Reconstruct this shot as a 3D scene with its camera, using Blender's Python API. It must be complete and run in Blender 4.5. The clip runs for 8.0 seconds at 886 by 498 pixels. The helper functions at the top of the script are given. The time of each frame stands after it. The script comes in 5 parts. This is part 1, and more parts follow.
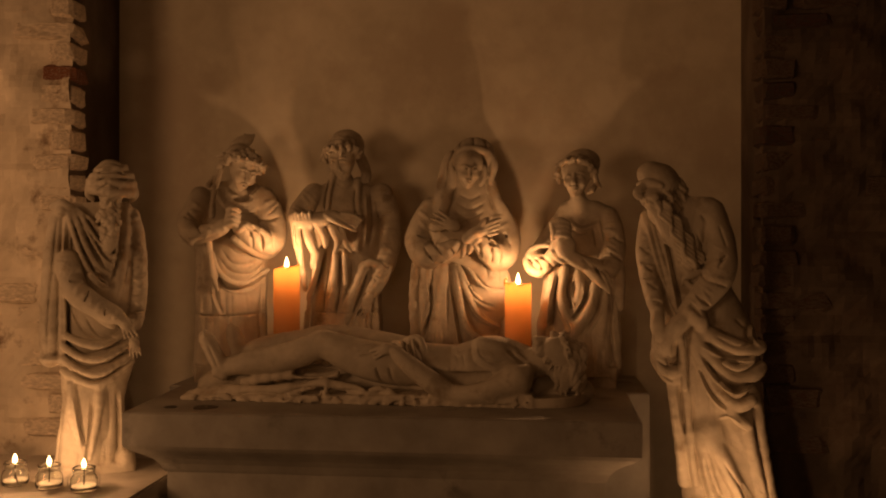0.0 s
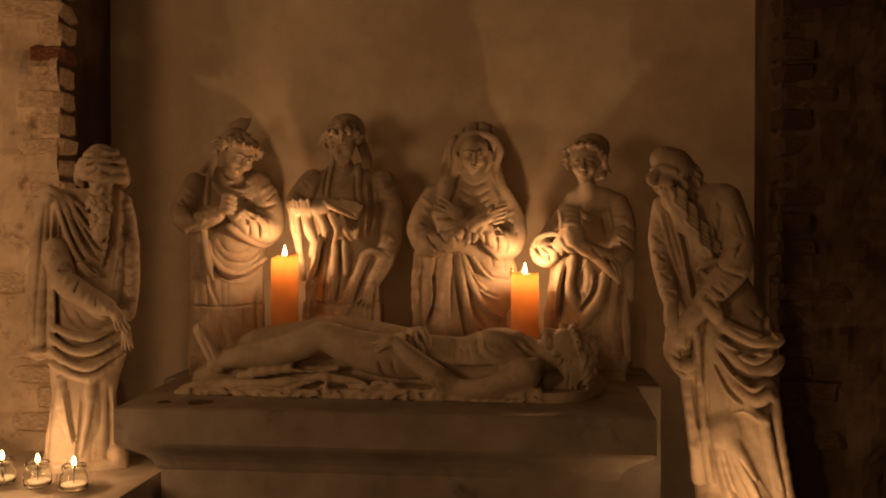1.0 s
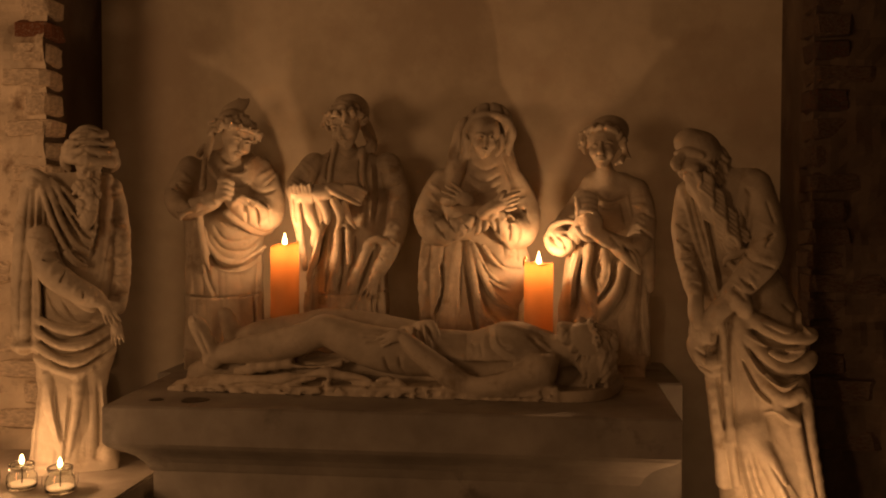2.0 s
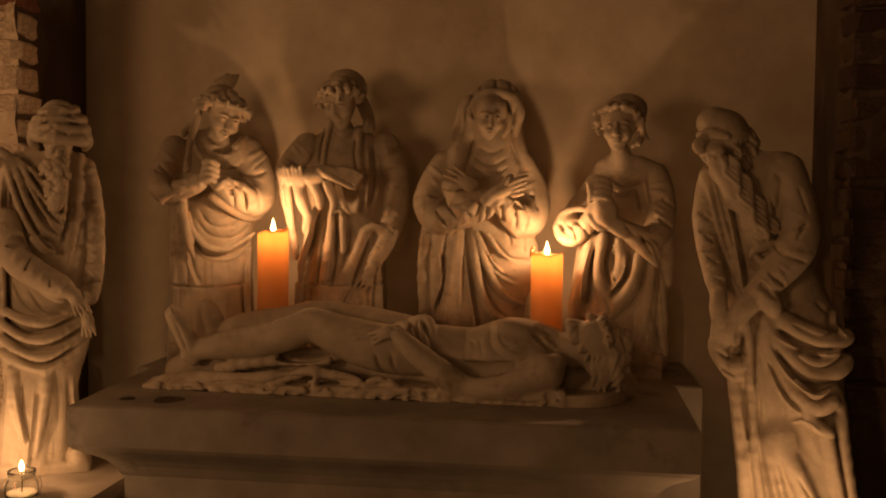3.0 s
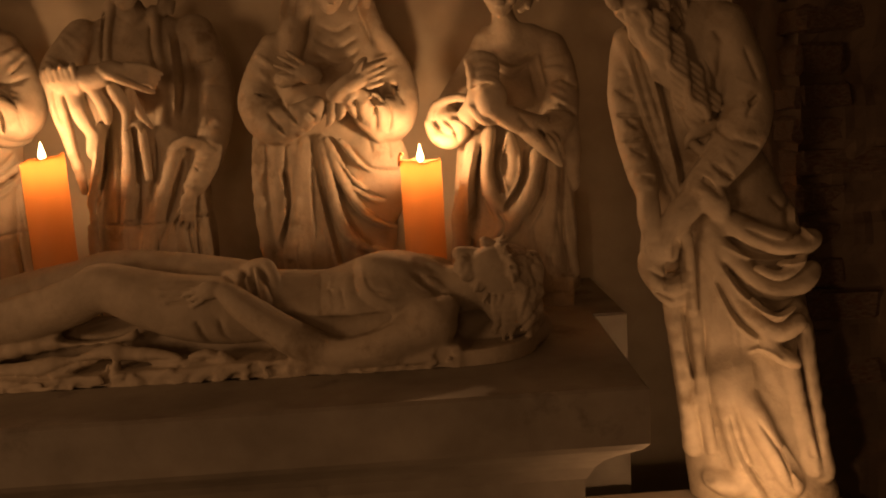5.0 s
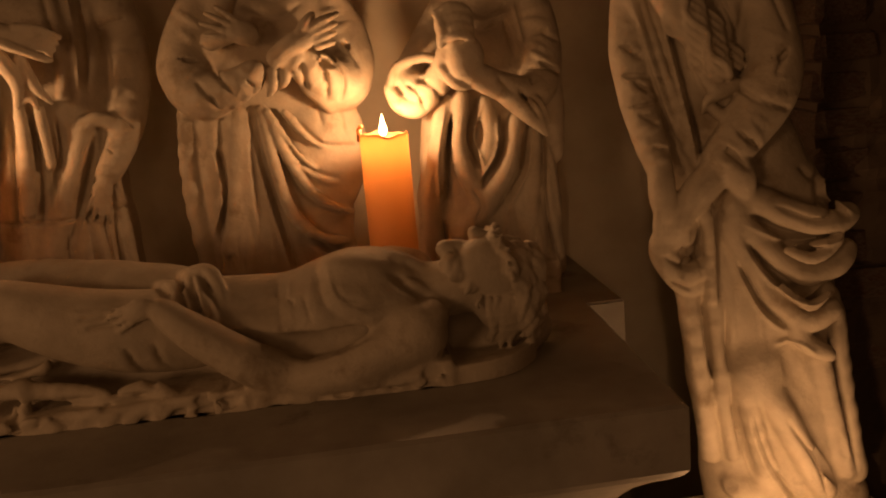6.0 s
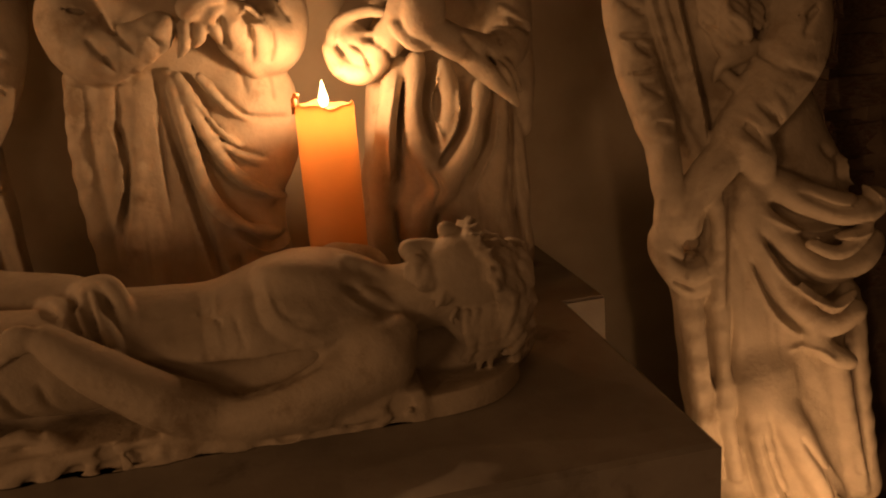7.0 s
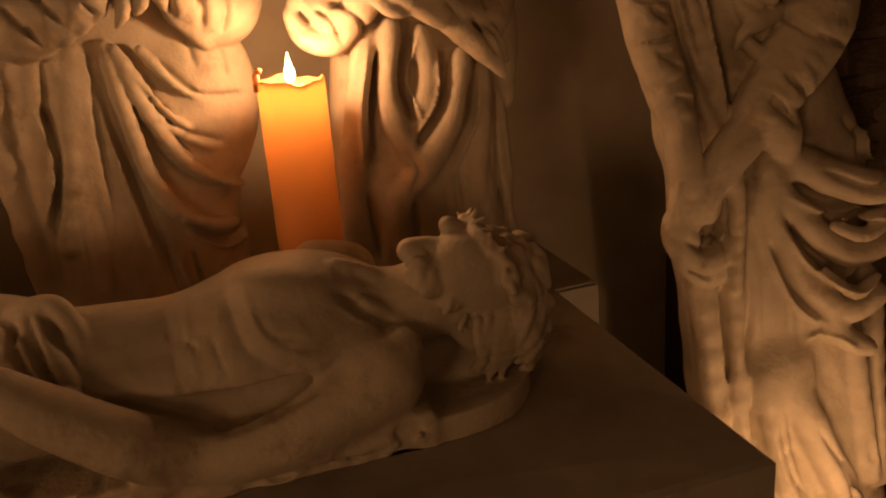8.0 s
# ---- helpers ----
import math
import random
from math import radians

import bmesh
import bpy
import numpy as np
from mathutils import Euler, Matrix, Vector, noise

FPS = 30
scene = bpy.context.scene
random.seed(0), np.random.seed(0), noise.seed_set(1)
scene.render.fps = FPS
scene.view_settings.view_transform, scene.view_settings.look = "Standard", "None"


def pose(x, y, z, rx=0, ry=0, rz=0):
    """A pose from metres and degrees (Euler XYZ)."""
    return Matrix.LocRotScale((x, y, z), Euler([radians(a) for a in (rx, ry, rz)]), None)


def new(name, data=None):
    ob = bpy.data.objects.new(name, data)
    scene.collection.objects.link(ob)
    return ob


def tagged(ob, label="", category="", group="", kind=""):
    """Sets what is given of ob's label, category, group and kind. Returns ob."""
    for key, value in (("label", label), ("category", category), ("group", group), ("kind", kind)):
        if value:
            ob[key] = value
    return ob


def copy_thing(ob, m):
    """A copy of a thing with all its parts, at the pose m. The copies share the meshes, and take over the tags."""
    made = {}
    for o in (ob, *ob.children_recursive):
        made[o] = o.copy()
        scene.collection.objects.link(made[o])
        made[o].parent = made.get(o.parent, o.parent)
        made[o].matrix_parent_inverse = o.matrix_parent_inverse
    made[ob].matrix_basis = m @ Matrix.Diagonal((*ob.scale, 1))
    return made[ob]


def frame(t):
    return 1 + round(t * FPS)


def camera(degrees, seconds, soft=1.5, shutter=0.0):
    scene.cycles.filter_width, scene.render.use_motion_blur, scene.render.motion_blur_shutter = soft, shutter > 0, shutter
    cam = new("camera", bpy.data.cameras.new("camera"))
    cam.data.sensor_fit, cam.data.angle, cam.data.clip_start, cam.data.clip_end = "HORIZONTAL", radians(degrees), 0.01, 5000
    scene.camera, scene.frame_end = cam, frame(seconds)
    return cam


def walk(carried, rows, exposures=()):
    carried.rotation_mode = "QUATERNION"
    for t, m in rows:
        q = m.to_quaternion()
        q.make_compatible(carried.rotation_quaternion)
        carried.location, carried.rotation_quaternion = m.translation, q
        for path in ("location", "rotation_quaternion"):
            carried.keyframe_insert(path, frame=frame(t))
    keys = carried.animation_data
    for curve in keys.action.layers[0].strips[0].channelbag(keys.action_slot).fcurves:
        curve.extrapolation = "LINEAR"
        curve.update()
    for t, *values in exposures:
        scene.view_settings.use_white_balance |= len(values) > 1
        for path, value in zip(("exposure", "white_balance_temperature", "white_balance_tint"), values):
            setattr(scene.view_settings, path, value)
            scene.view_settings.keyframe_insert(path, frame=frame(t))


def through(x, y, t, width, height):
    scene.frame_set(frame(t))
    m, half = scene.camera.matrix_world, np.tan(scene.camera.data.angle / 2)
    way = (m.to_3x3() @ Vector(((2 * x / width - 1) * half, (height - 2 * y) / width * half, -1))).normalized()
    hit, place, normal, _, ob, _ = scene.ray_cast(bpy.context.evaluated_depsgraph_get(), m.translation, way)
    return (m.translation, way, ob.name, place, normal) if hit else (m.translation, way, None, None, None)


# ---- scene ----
cam = camera(53.8, 8.0, soft=2.0)
METRES, EYE, TILT, LEAN, TURN = 1.75, 1.45, 0.0, 0.0, 5.9
ROWS = [
    (0.0, 0.0, 0.0, 0.0, -0.0, 0.0, 0.0),
    (0.5, -0.0053, 0.0219, -0.0004, -0.11, -0.35, -0.11),
    (1.0, -0.0149, 0.0565, 0.0002, -0.3, -0.77, -0.04),
    (1.5, -0.0352, 0.0981, 0.0021, -0.45, -1.35, 0.14),
    (3.0, 0.0051, 0.2496, 0.0029, 1.21, -2.58, -0.63),
    (3.5, -0.0037, 0.325, -0.0007, 0.7, -3.71, 0.69),
    (4.0, -0.0193, 0.3977, -0.0062, -2.51, -5.14, 2.61),
    (4.5, 0.0007, 0.4814, -0.0089, -5.61, -7.1, 3.43),
    (5.0, 0.0303, 0.5626, -0.004, -7.63, -9.17, 3.47),
    (6.5, -0.0107, 0.7949, 0.0145, -16.75, -14.43, 4.96),
    (7.0, -0.0033, 0.8666, 0.0113, -19.42, -15.93, 4.13),
    (7.5, -0.0029, 0.9224, 0.0107, -21.9, -17.21, 3.48),
    (8.0, -0.0253, 0.9595, 0.0174, -25.35, -19.06, 4.2),
]
walk(cam, [(t, pose(0, 0, EYE, TILT, LEAN, TURN) @ pose(METRES * x, METRES * y, METRES * z, 90 + pitch, roll, yaw)) for t, x, y, z, yaw, pitch, roll in ROWS])

# ---- light ----
world = bpy.data.worlds.new("night")
scene.world = world
world.use_nodes = True
world.node_tree.nodes["Background"].inputs[0].default_value = (0.30, 0.18, 0.09, 1)
world.node_tree.nodes["Background"].inputs[1].default_value = 0.012
scene.view_settings.exposure = 0.0
FLAME = (1.0, 0.475, 0.195)
GLOW = (1.0, 0.40, 0.10)


def flame_lamp(name, x, y, z, watts, radius=0.010, colour=FLAME):
    lamp = bpy.data.lights.new(name, "POINT")
    lamp.energy, lamp.color, lamp.shadow_soft_size = watts, colour, radius
    new(name, lamp).location = (x, y, z)


CANDLES = ((-0.779, 2.708, 1.394), (-0.047, 2.730, 1.344))  # x, y and the height of the rim
JARS = ((-1.185, 2.205), (-1.292, 2.222), (-1.400, 2.240))
LOW_JARS = ((0.345, 2.290), (0.430, 2.280), (0.515, 2.285))
for cx, cy, cz in CANDLES:
    flame_lamp("candle_light", cx, cy, cz + 0.026, 1.70, 0.009)
    flame_lamp("wax_glow", cx, cy, cz - 0.017, 0.46, 0.008, GLOW)
for jx, jy in JARS:
    flame_lamp("jar_light", jx, jy, 0.900, 0.6, 0.005)
for jx, jy in LOW_JARS:
    flame_lamp("jar_light", jx, jy, 0.775, 0.62, 0.005)
# fill lamps added out of view for votive candles assumed elsewhere in the chapel
flame_lamp("votive_fill_light", -2.2, 1.9, 1.7, 9.0, 0.20)
flame_lamp("votive_fill_light", -1.9, 0.30, 1.55, 30.0, 0.30)
flame_lamp("votive_fill_light", -0.6, -1.2, 1.7, 12.0, 0.40)


# ---- materials ----
def nodes_of(name):
    m = bpy.data.materials.new(name)
    m.use_nodes = True
    return m, m.node_tree.nodes, m.node_tree.links, m.node_tree.nodes["Principled BSDF"]


def noise_node(n, l, co, scale, detail=6, rough=0.55):
    t = n.new("ShaderNodeTexNoise")
    t.inputs["Scale"].default_value, t.inputs["Detail"].default_value, t.inputs["Roughness"].default_value = scale, detail, rough
    l.new(co.outputs["Object"], t.inputs["Vector"])
    return t


def ramp_node(n, l, source, stops):
    r = n.new("ShaderNodeValToRGB")
    while len(r.color_ramp.elements) < len(stops):
        r.color_ramp.elements.new(0.5)
    for e, (p, c) in zip(r.color_ramp.elements, stops):
        e.position, e.color = p, (*c, 1)
    l.new(source, r.inputs["Fac"])
    return r


def shade(colour, k):
    return tuple(min(1, c * k) for c in colour)


def material(name, colour, rough=0.8, vary=0.15, scale=8.0, bump=0.2, fine=120.0, stain=None, stain_scale=3.0, stain_at=0.62):
    """Matte mineral surface: broad tone, speckle, optional stains, fine relief at two sizes."""
    m, n, l, b = nodes_of(name)
    co = n.new("ShaderNodeTexCoord")
    big, small, mid = noise_node(n, l, co, scale), noise_node(n, l, co, fine, 4), noise_node(n, l, co, fine * 0.22, 5)
    tone = ramp_node(n, l, big.outputs["Fac"], [(0.3, shade(colour, 1 - vary)), (0.7, shade(colour, 1 + vary * 0.6))])
    speck = ramp_node(n, l, mid.outputs["Fac"], [(0.35, (0.82, 0.80, 0.77)), (0.6, (1, 1, 1))])
    mix = n.new("ShaderNodeMix")
    mix.data_type, mix.blend_type = "RGBA", "MULTIPLY"
    mix.inputs["Factor"].default_value = 0.6
    l.new(tone.outputs["Color"], mix.inputs[6]), l.new(speck.outputs["Color"], mix.inputs[7])
    out = mix.outputs[2]
    if stain:
        patch = noise_node(n, l, co, stain_scale, 8, 0.65)
        fac = ramp_node(n, l, patch.outputs["Fac"], [(stain_at - 0.06, (0, 0, 0)), (stain_at + 0.03, (1, 1, 1))])
        add = n.new("ShaderNodeMix")
        add.data_type = "RGBA"
        l.new(fac.outputs["Color"], add.inputs["Factor"]), l.new(out, add.inputs[6])
        add.inputs[7].default_value = (*stain, 1)
        out = add.outputs[2]
    l.new(out, b.inputs["Base Color"])
    sums = n.new("ShaderNodeMath")
    sums.operation = "MULTIPLY_ADD"
    sums.inputs[1].default_value = 2.5
    l.new(mid.outputs["Fac"], sums.inputs[0]), l.new(small.outputs["Fac"], sums.inputs[2])
    bp = n.new("ShaderNodeBump")
    bp.inputs["Strength"].default_value, bp.inputs["Distance"].default_value = bump, 0.003
    l.new(sums.outputs[0], bp.inputs["Height"]), l.new(bp.outputs["Normal"], b.inputs["Normal"])
    b.inputs["Roughness"].default_value = rough
    return m


STONE = material("pale_stone", (0.55, 0.495, 0.40), 0.70, 0.22, 11, 0.30, 170, (0.36, 0.30, 0.22), 9.0, 0.63)
SLATE = material("altar_stone", (0.33, 0.315, 0.28), 0.55, 0.28, 6, 0.14, 90, (0.15, 0.14, 0.12), 4.0, 0.64)
PLINTH = material("plinth_stone", (0.42, 0.38, 0.32), 0.75, 0.2, 6, 0.3, 90)
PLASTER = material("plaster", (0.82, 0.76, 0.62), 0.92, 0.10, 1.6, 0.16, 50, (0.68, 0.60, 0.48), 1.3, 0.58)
# plaster darkened only to keep bounced light low
LOW_BOUNCE_PLASTER = material("low_bounce_plaster", (0.30, 0.25, 0.19), 0.95, 0.25, 1.6, 0.2, 50, (0.18, 0.14, 0.10), 1.3, 0.58)
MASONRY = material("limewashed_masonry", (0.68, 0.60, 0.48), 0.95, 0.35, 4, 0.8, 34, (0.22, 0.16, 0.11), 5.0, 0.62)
# darker copy of the masonry, with shade put into the colour
SHADED_MASONRY = material("shaded_masonry", (0.13, 0.10, 0.075), 0.95, 0.4, 4, 0.8, 34, (0.10, 0.07, 0.05), 5.0, 0.58)
BRICK = material("red_brick", (0.22, 0.085, 0.045), 0.92, 0.3, 14, 0.8, 60, (0.40, 0.33, 0.25), 16.0, 0.60)
OLD_BRICK = material("limewashed_brick", (0.66, 0.57, 0.45), 0.95, 0.3, 9, 0.7, 40, (0.30, 0.20, 0.13), 7.0, 0.68)
STEEL = material("wire", (0.5, 0.48, 0.45), 0.3, 0.05, 20, 0.02)
STEEL.node_tree.nodes["Principled BSDF"].inputs["Metallic"].default_value = 1.0
WICK = material("burnt_wick", (0.02, 0.015, 0.01), 0.9, 0.1, 30, 0.1)


def wax_material(name, colour, through):
    m, n, l, b = nodes_of(name)
    co = n.new("ShaderNodeTexCoord")
    t = noise_node(n, l, co, 30, 4)
    tone = ramp_node(n, l, t.outputs["Fac"], [(0.3, shade(colour, 0.93)), (0.7, colour)])
    l.new(tone.outputs["Color"], b.inputs["Base Color"])
    b.inputs["Roughness"].default_value = 0.45
    tr = n.new("ShaderNodeBsdfTranslucent")
    tr.inputs["Color"].default_value = (*shade(colour, 1.0), 1)
    mix = n.new("ShaderNodeMixShader")
    mix.inputs[0].default_value = through
    l.new(b.outputs[0], mix.inputs[1]), l.new(tr.outputs[0], mix.inputs[2])
    l.new(mix.outputs[0], n["Material Output"].inputs["Surface"])
    return m


WAX = wax_material("orange_wax", (0.60, 0.36, 0.17), 0.5)
TEALIGHT_WAX = wax_material("white_wax", (0.85, 0.80, 0.70), 0.3)


def flame_material():
    m, n, l, b = nodes_of("flame")
    n.remove(b)
    em, tp, ad = n.new("ShaderNodeEmission"), n.new("ShaderNodeBsdfTransparent"), n.new("ShaderNodeAddShader")
    em.inputs["Color"].default_value, em.inputs["Strength"].default_value = (1.0, 0.62, 0.24, 1), 9.0
    l.new(em.outputs[0], ad.inputs[0]), l.new(tp.outputs[0], ad.inputs[1]), l.new(ad.outputs[0], n["Material Output"].inputs["Surface"])
    return m


def glass_material():
    m, n, l, b = nodes_of("jar_glass")
    b.inputs["Base Color"].default_value = (0.95, 0.97, 0.95, 1)
    b.inputs["Roughness"].default_value, b.inputs["IOR"].default_value = 0.03, 1.45
    b.inputs["Transmission Weight"].default_value = 1.0
    return m


FLAME_MAT, GLASS = flame_material(), glass_material()


# ---- shapes ----
def part(name, bm, mat, parent=None, label="", smooth=False):
    me = bpy.data.meshes.new(name)
    bmesh.ops.recalc_face_normals(bm, faces=bm.faces[:])
    bm.to_mesh(me)
    bm.free()
    me.materials.append(mat)
    if smooth:
        me.polygons.foreach_set("use_smooth", np.ones(len(me.polygons), bool))
    ob = new(name, me)
    if parent:
        ob.parent = parent
    if label:
        ob["label"] = label
    return ob


def block(x0, x1, y0, y1, z0, z1, bevel=0.0):
    bm = bmesh.new()
    bmesh.ops.create_cube(bm, size=1, matrix=Matrix.Translation(((x0 + x1) / 2, (y0 + y1) / 2, (z0 + z1) / 2)) @ Matrix.Diagonal((x1 - x0, y1 - y0, z1 - z0, 1)))
    if bevel:
        bmesh.ops.bevel(bm, geom=bm.edges[:], offset=bevel, segments=2, affect="EDGES")
    return bm


def turned(profile, segments=40):
    """A solid of revolution from (radius, z) pairs."""
    bm = bmesh.new()
    rings = []
    for r, z in profile:
        if r < 1e-5:
            rings.append([bm.verts.new((0, 0, z))])
        else:
            rings.append([bm.verts.new((r * math.cos(2 * math.pi * i / segments), r * math.sin(2 * math.pi * i / segments), z)) for i in range(segments)])
    for a, b in zip(rings[:-1], rings[1:]):
        for i in range(segments):
            j = (i + 1) % segments
            if len(a) == 1 and len(b) > 1:
                bm.faces.new((a[0], b[i], b[j]))
            elif len(b) == 1 and len(a) > 1:
                bm.faces.new((a[i], a[j], b[0]))
            elif len(a) > 1:
                bm.faces.new((a[i], a[j], b[j], b[i]))
    return bm


def wire(points, radius, sides=6):
    bm = bmesh.new()
    p = [Vector(v) for v in points]
    rings = []
    for i, v in enumerate(p):
        d = (p[min(i + 1, len(p) - 1)] - p[max(i - 1, 0)]).normalized()
        a = d.orthogonal().normalized()
        c = d.cross(a)
        rings.append([bm.verts.new(v + radius * (a * math.cos(6.2832 * k / sides) + c * math.sin(6.2832 * k / sides))) for k in range(sides)])
    for a, b in zip(rings[:-1], rings[1:]):
        for k in range(sides):
            bm.faces.new((a[k], a[(k + 1) % sides], b[(k + 1) % sides], b[k]))
    bm.faces.new(rings[0][::-1]), bm.faces.new(rings[-1])
    return bm


def rugged(x0, x1, y, z0, z1, depth, step, amount, seed, back0, back1):
    """A thick wall whose face towards -y is uneven."""
    nx, nz = int((x1 - x0) / step), int((z1 - z0) / step)
    bm = bmesh.new()
    grid = []
    for i in range(nx + 1):
        row = []
        for k in range(nz + 1):
            x, z = x0 + (x1 - x0) * i / nx, z0 + (z1 - z0) * k / nz
            v = Vector((x, seed, z))
            d = noise.fractal(v * 7, 1.0, 2.0, 4) * amount + abs(noise.noise(v * 3.1)) * amount * 0.8
            course = abs(((z + 0.01 * noise.noise(v * 4)) / 0.075) % 1 - 0.5)
            d -= max(0, course - 0.40) * amount * 5 * max(0, noise.noise(v * 2.3 + Vector((9, 0, 0))) + 0.35)
            row.append(bm.verts.new((x, y - d, z)))
        grid.append(row)
    for i in range(nx):
        for k in range(nz):
            bm.faces.new((grid[i][k], grid[i + 1][k], grid[i + 1][k + 1], grid[i][k + 1]))
    back = [bm.verts.new((x, y + depth, z)) for x, z in ((back0, z0), (back1, z0), (back1, z1), (back0, z1))]
    bm.faces.new(back[::-1])
    bm.faces.new([r[0] for r in grid][::-1] + [back[0], back[1]])
    bm.faces.new([r[-1] for r in grid] + [back[2], back[3]])
    bm.faces.new(grid[0] + [back[3], back[0]])
    bm.faces.new(grid[-1][::-1] + [back[1], back[2]])
    return bm


# ---- setting ----
def setting(name, bm, mat, label, category="wall"):
    return tagged(part(name, bm, mat), label, category, kind="structure")


setting("wall_north", block(-1.9, 1.3, 3.08, 3.4, 0, 4), PLASTER, "smooth old lime plaster back wall of the niche")
west = setting("wall_west", rugged(-4.0, -1.445, 2.612, 0, 4, 0.468, 0.02, 0.026, 1, -4.0, -1.518), MASONRY, "rough limewashed masonry wall beside the niche")
# the reveal turned to the niche takes its shade from this darker colour
west.data.materials.append(SHADED_MASONRY)
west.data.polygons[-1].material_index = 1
# the east side gets little light; that shade is in its colour
east = setting("wall_east", rugged(0.662, 3.0, 2.612, 0, 4, 0.468, 0.02, 0.026, 5, 0.708, 3.0), SHADED_MASONRY, "rough masonry wall beside the niche, darkened in colour for shade")
setting("floor", block(-4, 3, -3.5, 3.3, -0.1, 0), SLATE, "dark worn stone floor", "floor")
# ceiling and room walls are unseen, added dark to hold down the bounce
setting("ceiling", block(-4, 3, -3.5, 3.3, 4, 4.1), LOW_BOUNCE_PLASTER, "plain plastered ceiling added out of view, dark to limit bounced light", "ceiling")
setting("wall_south", block(-4, 3, -3.8, -3.5, 0, 4), LOW_BOUNCE_PLASTER, "plain plastered wall added out of view, dark to limit bounced light")
setting("wall_left", block(-4.2, -4, -3.5, 2.6, 0, 4), LOW_BOUNCE_PLASTER, "plain plastered side wall added out of view, dark to limit bounced light")
setting("wall_right", block(3, 3.2, -3.5, 2.6, 0, 4), SHADED_MASONRY, "plain side wall added out of view, dark to limit bounced light")


def stepped(name, rings, mat, parent=None, y_back=2.70):
    """A moulded block: (inset, z) rings on a plan that is open only towards the wall behind."""
    bm = bmesh.new()
    x0, x1, y0 = -1.092, 0.272, 2.230
    loops = [[bm.verts.new(v) for v in ((x0 + i, y0 + i, z), (x1 - i, y0 + i, z), (x1 + 0.012 - i, y_back, z), (x0 - 0.03 + i, y_back, z))] for i, z in rings]
    for a, b in zip(loops[:-1], loops[1:]):
        for k in range(4):
            bm.faces.new((a[k], a[(k + 1) % 4], b[(k + 1) % 4], b[k]))
    bm.faces.new(loops[0]), bm.faces.new(loops[-1][::-1])
    return part(name, bm, mat, parent)


altar = stepped("altar", [(0.006, 1.0150), (0.0, 1.0105), (0.0, 0.925), (0.008, 0.914), (0.022, 0.904), (0.040, 0.893), (0.058, 0.879), (0.072, 0.862), (0.080, 0.845), (0.084, 0.838)], SLATE)
tagged(altar, "grey stone altar table with a moulded edge", "altar")
part("altar_body", block(-1.004, 0.186, 2.318, 2.70, 0, 0.838), SLATE, altar)
MARK = material("wax_mark", (0.035, 0.03, 0.025), 0.5, 0.3, 30, 0.2)
for mx, my, mr, turn in ((-0.897, 2.318, 0.034, 1.0), (-0.992, 2.312, 0.018, 2.5)):
    bm = turned([(0, 0.0008), (mr * 0.9, 0.0008), (mr, 0.0), (mr * 0.9, -0.0006), (0, -0.0006)], 28)
    for v in bm.verts:
        v.co.xy *= 1 + 0.10 * math.sin(3 * math.atan2(v.co.y, v.co.x) + turn)
    part("wax_mark", bm, MARK, altar, "dark round stain on the altar top").location = (mx, my, 1.0158)
ledge = tagged(part("ledge", block(-1.165, 0.352, 2.704, 3.076, 0, 1.012, 0.004), SLATE), "grey stone ledge behind the altar carrying statues", "ledge")
tagged(part("plinth", block(-2.70, -1.03, 2.08, 2.575, 0, 0.81, 0.006), PLINTH), "low stone plinth with candle jars beside the altar", "plinth")
tagged(part("plinth", block(0.225, 0.70, 1.96, 2.575, 0, 0.685, 0.006), PLINTH), "low stone plinth under the bowed statue", "plinth")


# ---- candles ----
def pillar_candle(x, y, rim, slope, seed):
    h = rim - 1.0158
    bm = turned([(0, 0), (0.0405, 0), (0.0412, 0.004)] + [(0.0412 + 0.0004 * math.sin(i * 1.7), 0.02 + (h - 0.03) * i / 11) for i in range(12)]
                + [(0.0408, h - 0.004), (0.0390, h), (0.0375, h - 0.001), (0.0360, h - 0.004), (0.033, h - 0.006), (0.028, h - 0.007), (0, h - 0.007)], 48)
    for v in bm.verts:
        if v.co.z > h - 0.03:
            a = math.atan2(v.co.y, v.co.x)
            lift = slope * v.co.x / 0.04 + 0.0025 * math.sin(3 * a + seed) + 0.0015 * math.sin(7 * a + seed)
            if math.hypot(v.co.x, v.co.y) > 0.032:
                v.co.z += lift * min(1, (v.co.z - h + 0.03) / 0.02)
    ob = part("pillar_candle", bm, WAX, smooth=True)
    ob.location = (x, y, 1.0158)
    tagged(ob, "burning thick orange wax pillar candle on the stone ledge", "candle", "pillar candles")
    part("wick", wire([(0, 0, h - 0.009), (0.001, 0, h - 0.003), (0.003, 0, h + 0.004)], 0.0012), WICK, ob)
    part("flame", turned([(0, h - 0.005), (0.0046, h - 0.002), (0.0070, h + 0.004), (0.0064, h + 0.010), (0.0040, h + 0.018), (0.0018, h + 0.027), (0, h + 0.033)], 16), FLAME_MAT, ob, "bright yellow flame", True)
    return ob


first = pillar_candle(*CANDLES[0], 0.007, 1.0)
second = pillar_candle(*CANDLES[1], -0.001, 2.4)
part("drip", wire([(-0.041, -0.004, 0.318), (-0.0405, -0.002, 0.338), (-0.038, 0, 0.343), (-0.034, 0.001, 0.341)], 0.0042, 8), WAX, second, smooth=True)


